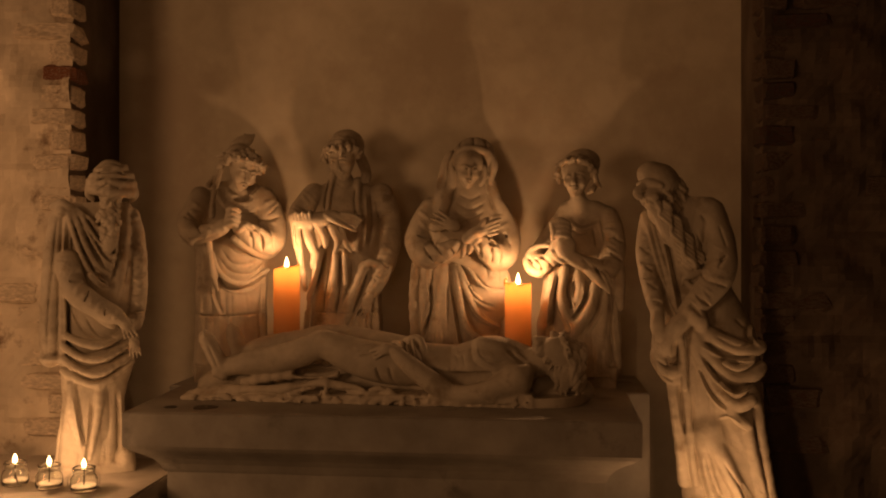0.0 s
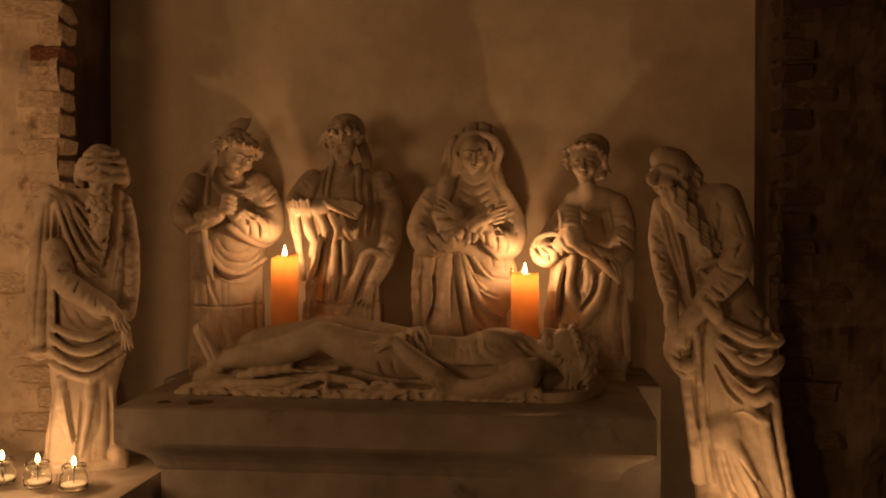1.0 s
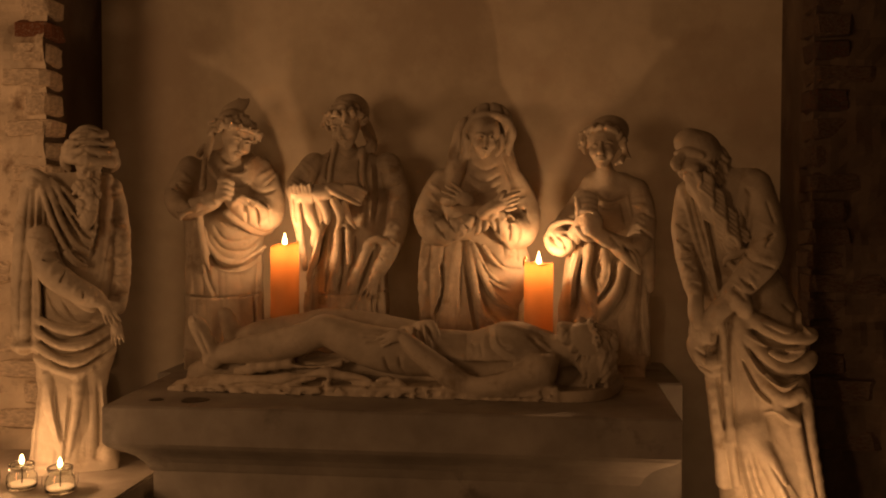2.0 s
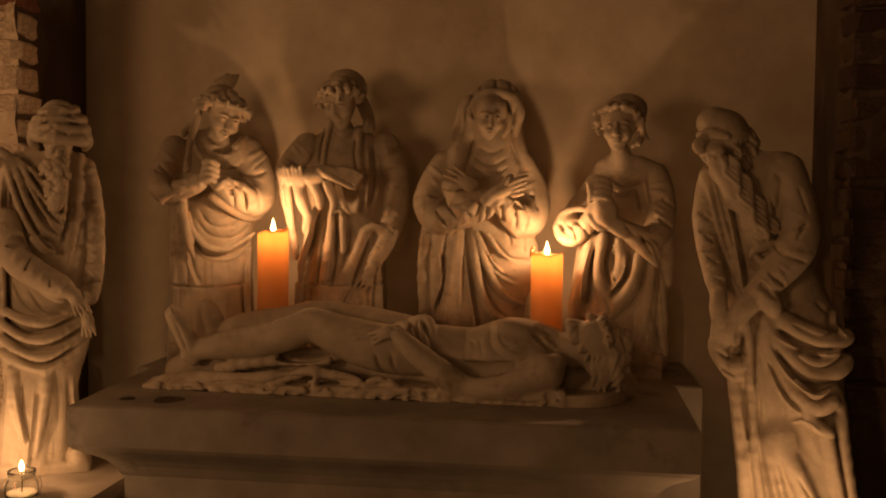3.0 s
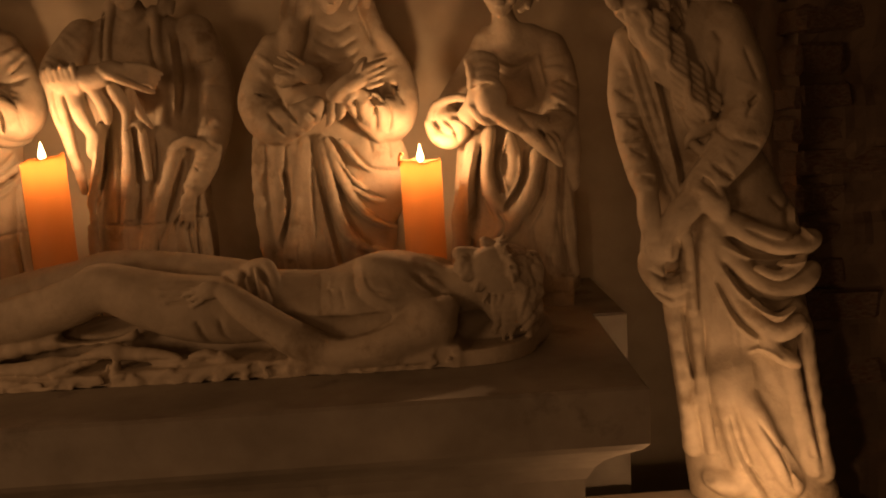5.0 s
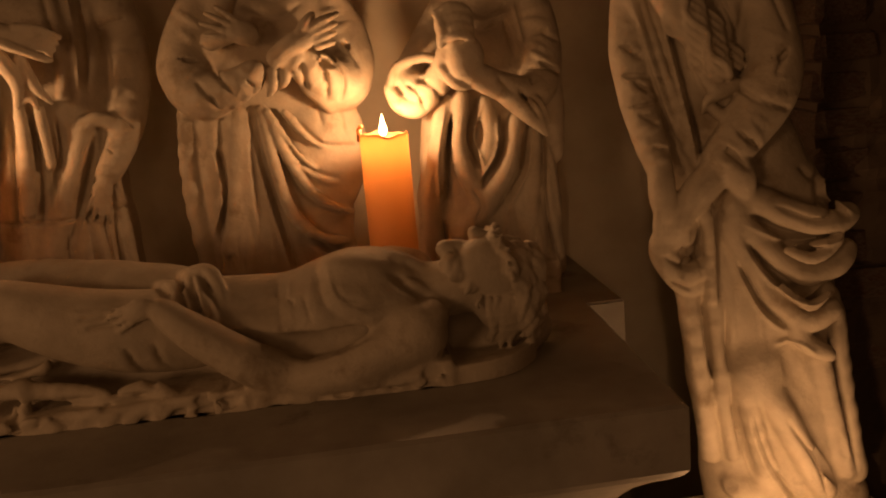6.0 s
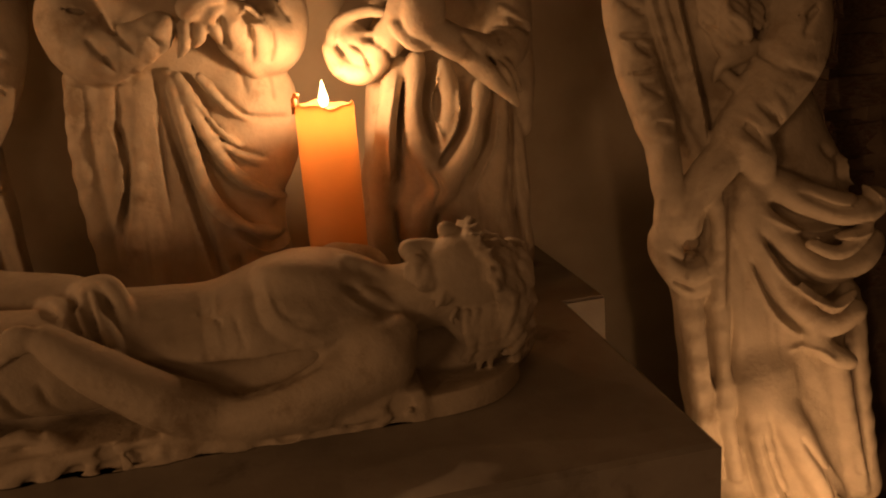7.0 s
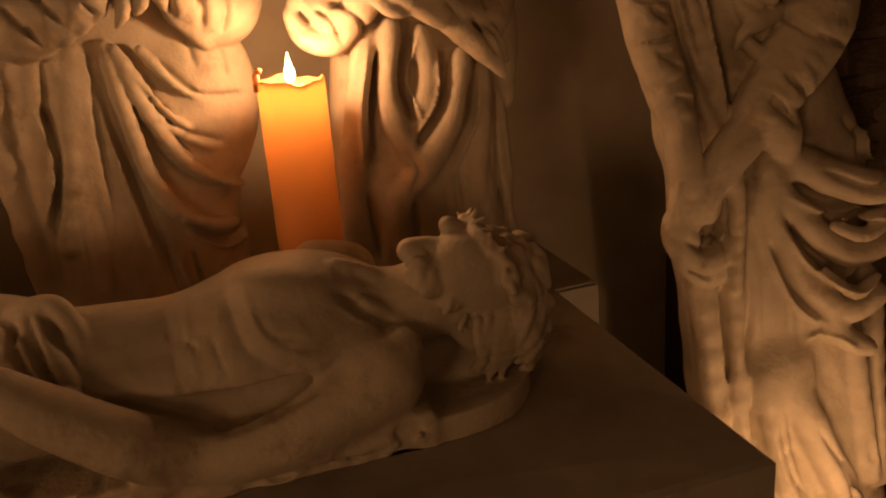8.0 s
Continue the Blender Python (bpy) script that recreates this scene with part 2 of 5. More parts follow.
def candle_jar(x, y, z):
    bm = turned([(0, 0), (0.024, 0), (0.027, 0.003), (0.0285, 0.012), (0.0275, 0.026), (0.0215, 0.036), (0.0205, 0.040), (0.0235, 0.043), (0.0235, 0.049), (0.021, 0.050),
                 (0.0195, 0.048), (0.0185, 0.040), (0.0195, 0.035), (0.0255, 0.025), (0.0262, 0.012), (0.0245, 0.0045), (0, 0.0040)], 32)
    jar = tagged(part("candle_jar", bm, GLASS, smooth=True), "small clear glass swing-top jar with burning candle", "jar", "candle jars")
    part("wax", turned([(0, 0.0048), (0.0238, 0.0050), (0.0252, 0.009), (0.0250, 0.011), (0, 0.011)], 24), TEALIGHT_WAX, jar, smooth=True)
    part("wick", wire([(0, 0, 0.010), (0.0005, 0, 0.038), (0.001, 0, 0.048)], 0.0011), WICK, jar)
    part("flame", turned([(0, 0.047), (0.003, 0.049), (0.0046, 0.054), (0.0036, 0.060), (0.0015, 0.065), (0, 0.068)], 12), FLAME_MAT, jar, "small bright flame", True)
    ring = [(0.0225 * math.cos(a), 0.0225 * math.sin(a), 0.038) for a in np.linspace(0, 6.2832, 25)]
    part("neck_wire", wire(ring, 0.0010), STEEL, jar)
    for s in (-1, 1):
        part("bail", wire([(0.0225 * s, 0, 0.038), (0.031 * s, -0.002, 0.034), (0.0325 * s, -0.004, 0.020), (0.029 * s, -0.006, 0.010), (0.031 * s, -0.003, 0.003)], 0.0011), STEEL, jar)
    jar.location = (x, y, z)
    jar.rotation_euler, jar.scale = (0, 0, 0.4), (1.25, 1.25, 1.25)
    return jar


jar = candle_jar(*JARS[0], 0.8105)
for i, (jx, jy) in enumerate(JARS[1:]):
    copy_thing(jar, pose(jx, jy, 0.8105, 0, 0, 70 + 50 * i))
for i, (jx, jy) in enumerate(LOW_JARS):
    copy_thing(jar, pose(jx, jy, 0.6855, 0, 0, 20 + 65 * i))


# ---- carving: solid forms blended in a grid and skinned as one mesh ----
def curve(pts, n=6):
    """A smooth line through control points of any dimension."""
    p = np.array(pts, float)
    if len(p) < 3:
        return p
    p = np.vstack([2 * p[0] - p[1], p, 2 * p[-1] - p[-2]])
    t = np.linspace(0, 1, n, endpoint=False)[:, None]
    out = [0.5 * (2 * b + (c - a) * t + (2 * a - 5 * b + 4 * c - d) * t ** 2 + (3 * b - a - 3 * c + d) * t ** 3)
           for a, b, c, d in zip(p[:-3], p[1:-2], p[2:-1], p[3:])]
    return np.vstack(out + [p[-2:-1]])


class Clay:
    """x to the right, y down, q out towards the viewer, in modelling units."""

    def __init__(self, x0, x1, y0, y1, q0, q1, step):
        self.step, self.low = step, (x0, y0, q0)
        self.axes = [np.arange(a, b + step, step, dtype=np.float32) for a, b in ((x0, x1), (y0, y1), (q0, q1))]
        self.f = np.full([len(a) for a in self.axes], 30.0, np.float32)

    def region(self, low, high):
        s = tuple(slice(int(max(0, np.searchsorted(a, l))), int(np.searchsorted(a, h))) for a, l, h in zip(self.axes, low, high))
        x, y, q = (a[i] for a, i in zip(self.axes, s))
        return s, x[:, None, None], y[None, :, None], q[None, None, :]

    def blend(self, s, d, k, cut=False):
        f = self.f[s]
        if cut:
            h = np.maximum(k - np.abs(f + d), 0) / k
            self.f[s] = np.maximum(f, -d) + h * h * k / 4
        else:
            h = np.maximum(k - np.abs(f - d), 0) / k
            self.f[s] = np.minimum(f, d) - h * h * k / 4

    def blob(self, x, y, q, rx, ry, rq, turn=0, k=6, cut=False):
        r, c, n = max(rx, ry, rq) + k + 4, math.cos(radians(turn)), math.sin(radians(turn))
        s, X, Y, Q = self.region((x - r, y - r, q - r), (x + r, y + r, q + r))
        if self.f[s].size:
            u, v, w = ((X - x) * c + (Y - y) * n), ((Y - y) * c - (X - x) * n), Q - q
            a = np.sqrt((u / rx) ** 2 + (v / ry) ** 2 + (w / rq) ** 2) + 1e-6
            b = np.sqrt((u / rx ** 2) ** 2 + (v / ry ** 2) ** 2 + (w / rq ** 2) ** 2) + 1e-6
            self.blend(s, a * (a - 1) / b, k, cut)

    def limb(self, pts, k=5, cut=False, n=4):
        """A rounded run through (x, y, q, radius)."""
        p = curve(pts, n)
        for a, b in zip(p[:-1], p[1:]):
            r = max(a[3], b[3]) + k + 3
            s, X, Y, Q = self.region(np.minimum(a, b)[:3] - r, np.maximum(a, b)[:3] + r)
            if not self.f[s].size:
                continue
            ab = (b - a)[:3]
            t = np.clip(((X - a[0]) * ab[0] + (Y - a[1]) * ab[1] + (Q - a[2]) * ab[2]) / max(ab @ ab, 1e-6), 0, 1)
            d = np.sqrt((X - a[0] - t * ab[0]) ** 2 + (Y - a[1] - t * ab[1]) ** 2 + (Q - a[2] - t * ab[2]) ** 2)
            self.blend(s, d - (a[3] + (b[3] - a[3]) * t), k, cut)

    def robe(self, rows, k=8, power=2.4):
        """A body of oval sections (y, centre x, centre q, half width, half depth)."""
        p = curve(rows, 8)
        p = p[np.argsort(p[:, 0])]
        y0, y1 = rows[0][0], rows[-1][0]
        s, X, Y, Q = self.region((-9999, y0 - 12, -9999), (9999, y1 + 12, 9999))
        cx, cq, rx, rq = (np.interp(Y, p[:, 0], p[:, i]).astype(np.float32) for i in (1, 2, 3, 4))
        a = (np.abs((X - cx) / rx) ** power + np.abs((Q - cq) / rq) ** power) ** (1 / power)
        d = (a - 1) * np.minimum(rx, rq) * 0.9
        d = np.maximum(d, np.maximum(y0 - Y, Y - y1))
        self.blend(s, d, k)

    def slab(self, x0, x1, y0, y1, q0, q1, r=3, k=4):
        s, X, Y, Q = self.region((x0 - 12, y0 - 12, q0 - 12), (x1 + 12, y1 + 12, q1 + 12))
        dx, dy, dq = (np.abs(v - (a + b) / 2) - (b - a) / 2 + r for v, a, b in ((X, x0, x1), (Y, y0, y1), (Q, q0, q1)))
        d = np.sqrt(np.maximum(dx, 0) ** 2 + np.maximum(dy, 0) ** 2 + np.maximum(dq, 0) ** 2) + np.minimum(np.maximum(np.maximum(dx, dy), dq), 0) - r
        self.blend(s, d, k)

    def rounded_end(self, x, rx, q, rq, y0, y1):
        """A flat plate that ends in a rounded corner at x + rx, its front at q + rq."""
        s, X, Y, Q = self.region((x - 20, y0 - 12, q - 60), (x + rx + 12, y1 + 12, q + rq + 12))
        a = (np.maximum(0, (X - x) / rx) ** 2.6 + np.maximum(0, (Q - q) / rq) ** 2.6) ** (1 / 2.6)
        self.blend(s, np.maximum(np.maximum((a - 1) * 0.8 * min(rx, rq), y0 - Y), np.maximum(x - 12 - X, q - 50 - Q)), 5)

    def folds(self, lines, q0=8.0):
        """Cloth folds drawn on the front: (width, depth, points). A groove is positive, a ridge negative."""
        x, y = self.axes[0][:, None], self.axes[1][None, :]
        total = np.zeros((x.size, y.size), np.float32)
        rng = np.random.default_rng(len(lines))
        every = []
        for width, depth, *pts in lines:
            every.append((width, depth, pts))
            if width >= 4:
                o = rng.choice((-1, 1)) * width * rng.uniform(1.5, 2.3)
                a, b = np.array(pts[0]), np.array(pts[-1])
                n = np.array((a[1] - b[1], b[0] - a[0])) / max(np.hypot(*(a - b)), 1e-6) * o
                every.append((width * 0.6, -0.55 * depth, [tuple(np.array(p) + n * rng.uniform(0.6, 1.2)) for p in pts]))
        for width, depth, pts in every:
            p = curve(pts, 7)
            best, at = np.full_like(total, 1e9), np.zeros_like(total)
            for i, (a, b) in enumerate(zip(p[:-1], p[1:])):
                ab = b - a
                t = np.clip(((x - a[0]) * ab[0] + (y - a[1]) * ab[1]) / max(ab @ ab, 1e-6), 0, 1)
                d = (x - a[0] - t * ab[0]) ** 2 + (y - a[1] - t * ab[1]) ** 2
                m = d < best
                best[m], at[m] = d[m], ((i + t) / (len(p) - 1))[m]
            fade = np.clip(np.minimum(at, 1 - at) * 5, 0.1, 1)
            far = np.sqrt(best) / width
            total += 0.88 * depth * fade * (np.exp(-1.2 * far) - 0.22 * np.exp(-(far / 2.4) ** 2))
        total = 8 * np.tanh(total / 8)
        mask = np.clip((self.axes[2] - q0) / 16 + 0.5, 0, 1)
        self.f += total[:, :, None] * mask[None, None, :]

    def drape(self, x0, x1, y0, y1, amount, wide, long, seed=1, lean=0.0, flare=0.0, q0=8.0):
        """Uneven hanging pleats over a stretch of the front: wide across, long along, leaning and flaring downwards."""
        rng = np.random.default_rng(seed)
        x, y = self.axes[0][:, None], self.axes[1][None, :]
        mid = (x0 + x1) / 2
        u = (mid + (x - mid - lean * (y - y0)) / (1 + flare * np.clip((y - y0) / (y1 - y0), 0, 1))) / wide
        total = np.zeros((x.size, y.size), np.float32)
        for k, part_of in ((1.0, 0.7), (2.1, 0.3)):
            g = rng.uniform(-1, 1, (97, 97))
            a, b = u * k + 0.35 * np.sin(y / long * 2.1 + k) + 400, y / long * k + 0 * u + 300
            i, j = np.floor(a).astype(int), np.floor(b).astype(int)
            fa, fb = a - i, b - j
            fa, fb = fa * fa * (3 - 2 * fa), fb * fb * (3 - 2 * fb)
            i, j, i1, j1 = i % 97, j % 97, (i + 1) % 97, (j + 1) % 97
            n = (g[i, j] * (1 - fa) + g[i1, j] * fa) * (1 - fb) + (g[i, j1] * (1 - fa) + g[i1, j1] * fa) * fb
            total += part_of * (1.6 * np.abs(n) ** 0.8 - 0.7)
        edge = lambda v, a, b, w: np.clip((v - a) / w, 0, 1) * np.clip((b - v) / w, 0, 1)
        total *= 0.55 * amount * edge(x, x0, x1, 10) * edge(y, y0, y1, 18)
        mask = np.clip((self.axes[2] - q0) / 16 + 0.5, 0, 1)
        self.f += -total[:, :, None] * mask[None, None, :]

    def rough(self, amount, size, seed=0):
        """Weathering: soft lumps over the whole surface."""
        rng = np.random.default_rng(seed)
        x, y, q = self.axes[0][:, None, None], self.axes[1][None, :, None], self.axes[2][None, None, :]
        for i in range(7):
            v = rng.normal(size=3)
            v = v / np.linalg.norm(v) * rng.uniform(0.7, 1.6) / size
            self.f += amount * np.sin(v[0] * x + rng.uniform(0, 6)) * np.sin(v[1] * y + v[2] * q + rng.uniform(0, 6))

    def mesh(self, name, ux, uz, origin, taper=0.0, rise=0.0, deep=1.0):
        for ax in range(3):
            g = np.moveaxis(self.f, ax, 0)
            g[1:-1] = 0.05 * g[:-2] + 0.9 * g[1:-1] + 0.05 * g[2:]
        f, h = self.f, self.step
        f[0], f[-1], f[:, 0], f[:, -1], f[:, :, 0], f[:, :, -1] = 9, 9, 9, 9, 9, 9
        ins = f < 0
        n = [v - 1 for v in f.shape]
        count = np.zeros(n, np.uint8)
        corner = [(i, j, k) for i in (0, 1) for j in (0, 1) for k in (0, 1)]
        for i, j, k in corner:
            count += ins[i:i + n[0], j:j + n[1], k:k + n[2]]
        cells = np.argwhere((count > 0) & (count < 8))
        ident = np.full(n, -1, np.int64)
        ident[tuple(cells.T)] = np.arange(len(cells))
        val = {c: f[tuple((cells + c).T)] for c in corner}
        total, num = np.zeros((len(cells), 3)), np.zeros(len(cells))
        for c in corner:
            for ax in range(3):
                if c[ax] == 0:
                    e = tuple(1 if i == ax else c[i] for i in range(3))
                    m = (val[c] < 0) != (val[e] < 0)
                    t = val[c][m] / (val[c][m] - val[e][m])
                    p = np.tile(np.array(c, float), (m.sum(), 1))
                    p[:, ax] += t
                    total[m] += p
                    num[m] += 1
        v = (cells + total / num[:, None]) * h + np.array(self.low)
        quads = []
        for ax in range(3):
            u, w = [(1, 2), (2, 0), (0, 1)][ax]
            a = [slice(None)] * 3
            b = [slice(None)] * 3
            a[ax], b[ax] = slice(0, -1), slice(1, None)
            e = np.argwhere(ins[tuple(a)] != ins[tuple(b)])
            e = e[(e[:, u] > 0) & (e[:, w] > 0)]
            up = ins[tuple(e.T)]
            du, dw = np.eye(3, dtype=int)[u], np.eye(3, dtype=int)[w]
            q = np.stack([ident[tuple((e - o).T)] for o in (0 * du, du, du + dw, dw)], 1)
            q[~up] = q[~up][:, ::-1]
            quads.append(q)
        quads = np.vstack(quads)
        off = v[:, 0] - origin[0]
        w = 1 + taper * off
        co = np.stack([off * ux * w, -v[:, 2] * uz * w * deep, np.maximum(0, (origin[1] + rise * off - v[:, 1]) * uz * w)], 1)
        me = bpy.data.meshes.new(name)
        me.from_pydata(co.tolist(), [], quads.tolist())
        me.polygons.foreach_set("use_smooth", np.ones(len(me.polygons), bool))
        me.update()
        return me

    def head(self, x, y, q, r, turn=0, nod=15, lean=0, k=4):
        """A plain carved head of half width r: turn to the right, nod down, lean clockwise, in degrees."""
        m = (Matrix.Rotation(radians(lean), 3, "Z") @ Matrix.Rotation(radians(turn), 3, "Y") @ Matrix.Rotation(radians(-nod), 3, "X"))
        at = lambda a, b, c: Vector((x, y, q)) + m @ (Vector((a, b, c)) * r)
        ball = lambda a, b, c, s, w=1.0, k=k, cut=False: self.blob(*at(a, b, c), s * r * w, s * r, s * r, lean, k, cut)
        ball(0, -0.28, -0.1, 1.0, 0.96), ball(0, 0.22, 0.12, 0.86, 0.86)
        ball(0, 0.86, 0.40, 0.42, 1.05, 6), ball(0, 1.12, 0.58, 0.22, 1.1, 3)
        for s in (-1, 1):
            ball(0.36 * s, 0.0, 1.0, 0.17, 1.3, 3, True)
            ball(0.35 * s, 0.03, 0.80, 0.15, 1.3, 1.5)
            self.limb([(*at(0.18 * s, 0.02, 0.92), 0.03 * r), (*at(0.36 * s, -0.03, 0.96), 0.04 * r), (*at(0.54 * s, 0.03, 0.84), 0.03 * r)], 1.2, n=2)
            self.limb([(*at(0.14 * s, -0.18, 0.98), 0.05 * r), (*at(0.36 * s, -0.24, 0.96), 0.06 * r), (*at(0.62 * s, -0.14, 0.78), 0.05 * r)], 2.5, n=2)
            ball(0.46 * s, 0.40, 0.62, 0.30, 0.9, 5)
            self.blob(*at(0.11 * s, 0.46, 1.08), 0.09 * r, 0.08 * r, 0.1 * r, lean, 1.5)
        self.limb([(*at(0, -0.16, 0.96), 0.08 * r), (*at(0, 0.16, 1.10), 0.10 * r), (*at(0, 0.40, 1.22), 0.13 * r)], 2)
        self.limb([(*at(-0.26, 0.74, 0.88), 0.04 * r), (*at(-0.08, 0.68, 0.98), 0.08 * r), (*at(0.08, 0.68, 0.98), 0.08 * r), (*at(0.26, 0.74, 0.88), 0.04 * r)], 1.5, n=2)
        self.limb([(*at(-0.18, 0.84, 0.90), 0.05 * r), (*at(0, 0.86, 0.96), 0.08 * r), (*at(0.18, 0.84, 0.90), 0.05 * r)], 1.5, n=2)
        self.limb([(*at(-0.24, 0.77, 0.97), 0.025 * r), (*at(0.24, 0.77, 0.97), 0.025 * r)], 1.2, True, n=2)
        self.limb([(*at(-0.2, 0.97, 0.90), 0.03 * r), (*at(0.2, 0.97, 0.90), 0.03 * r)], 2.5, True, n=2)
        return at

    def curls(self, at, r, spots, size=0.22, seed=3):
        """Locks of hair set at (a, b, c) of a head."""
        rng = np.random.default_rng(seed)
        for a, b, c in spots:
            v = rng.normal(size=3) * 0.16
            p = at(a, b, c)
            o = at(a + v[0], b + 0.22 + v[1], c + v[2])
            self.limb([(*p, size * r), (*o, size * r * 0.6)], 2)

    def hair(self, at, r, n, seed, low=0.35, brow=-0.5, size=0.14, length=0.34):
        """Carved locks over the skull, falling from the crown; none on the face."""
        rng = np.random.default_rng(seed)
        for i in range(n):
            z, t = rng.uniform(-1, 0.55), rng.uniform(0, 2 * math.pi)
            g = math.sqrt(1 - z * z)
            a, b, c = g * math.sin(t), z, g * math.cos(t)
            if b > low or (c > 0.25 and b > brow + 0.25 * abs(a)) or c < -0.6:
                continue
            k, j = 1.14, rng.normal(size=2) * 0.12
            p, m, o = ((a * k, b * k - 0.22, c * k - 0.08), (a * k * 1.04 + j[0], b * k - 0.22 + length * 0.5, c * k - 0.04), (a * k * 1.02 + j[1], b * k - 0.22 + length, c * k - 0.06 + j[0]))
            self.limb([(*at(*p), size * r), (*at(*m), size * r * 1.1), (*at(*o), size * r * 0.5)], 1.5, n=2)

    def wrinkles(self, pts, count, seed, size=3.0):
        """Crossing creases pressed into a sleeve along its line of (x, y, q, radius)."""
        rng = np.random.default_rng(seed)
        p = np.array(pts, float)
        for i in range(count):
            u = (i + rng.uniform(0.1, 0.9)) / count * (len(p) - 1)
            j = min(int(u), len(p) - 2)
            m, d = p[j] + (p[j + 1] - p[j]) * (u - j), p[j + 1] - p[j]
            d = d[:2] / max(np.hypot(*d[:2]), 1e-6)
            n, w = np.array((-d[1], d[0])), m[3]
            lean, side = rng.uniform(-0.55, 0.55), rng.choice((-1, 1))
            at = lambda k: (*(m[:2] + n * w * k * side + d * w * lean * k), m[2] + w * math.sqrt(max(0.05, 1 - k * k)))
            a, b = rng.uniform(-0.9, -0.4), rng.uniform(0.3, 0.95)
            cut = i % 3 == 2
            s = size * rng.uniform(0.7, 1.25) * (0.45 if cut else 0.9)
            self.limb([(*at(a), s * 0.5), (*at((a + b) / 2), s), (*at(b), s * 0.45)], 2.5 if cut else 4, cut, n=3)

    def hand(self, x, y, q, angle, size, spread=9, k=2, reach=1.0, bend=0.0):
        """A hand whose fingers point along angle (degrees clockwise from the right)."""
        c, s = math.cos(radians(angle)), math.sin(radians(angle))
        self.blob(x, y, q, size, size * 0.72, size * 0.42, angle, 3)
        for i in range(4):
            a = radians(angle + (i - 1.5) * spread)
            o = (i - 1.5) * size * 0.36
            sx, sy = x + c * size * 0.6 - s * o, y + s * size * 0.6 + c * o
            l = size * reach * (1.25, 1.5, 1.45, 1.15)[i]
            self.limb([(sx, sy, q + 1, size * 0.2), (sx + math.cos(a) * l * 0.55, sy + math.sin(a) * l * 0.55, q + 2 - bend * 0.3, size * 0.18),
                       (sx + math.cos(a) * l, sy + math.sin(a) * l, q - bend, size * 0.12)], k, n=2)


def statue(clay, name, label, at, yaw, ux, uz, origin, taper=0.0, rise=0.0, deep=1.0):
    me = clay.mesh(name, ux, uz, origin, taper, rise, deep)
    me.materials.append(STONE)
    ob = new(name, me)
    ob.matrix_basis = pose(*at, 0, 0, yaw)
    return tagged(ob, label, "statue")


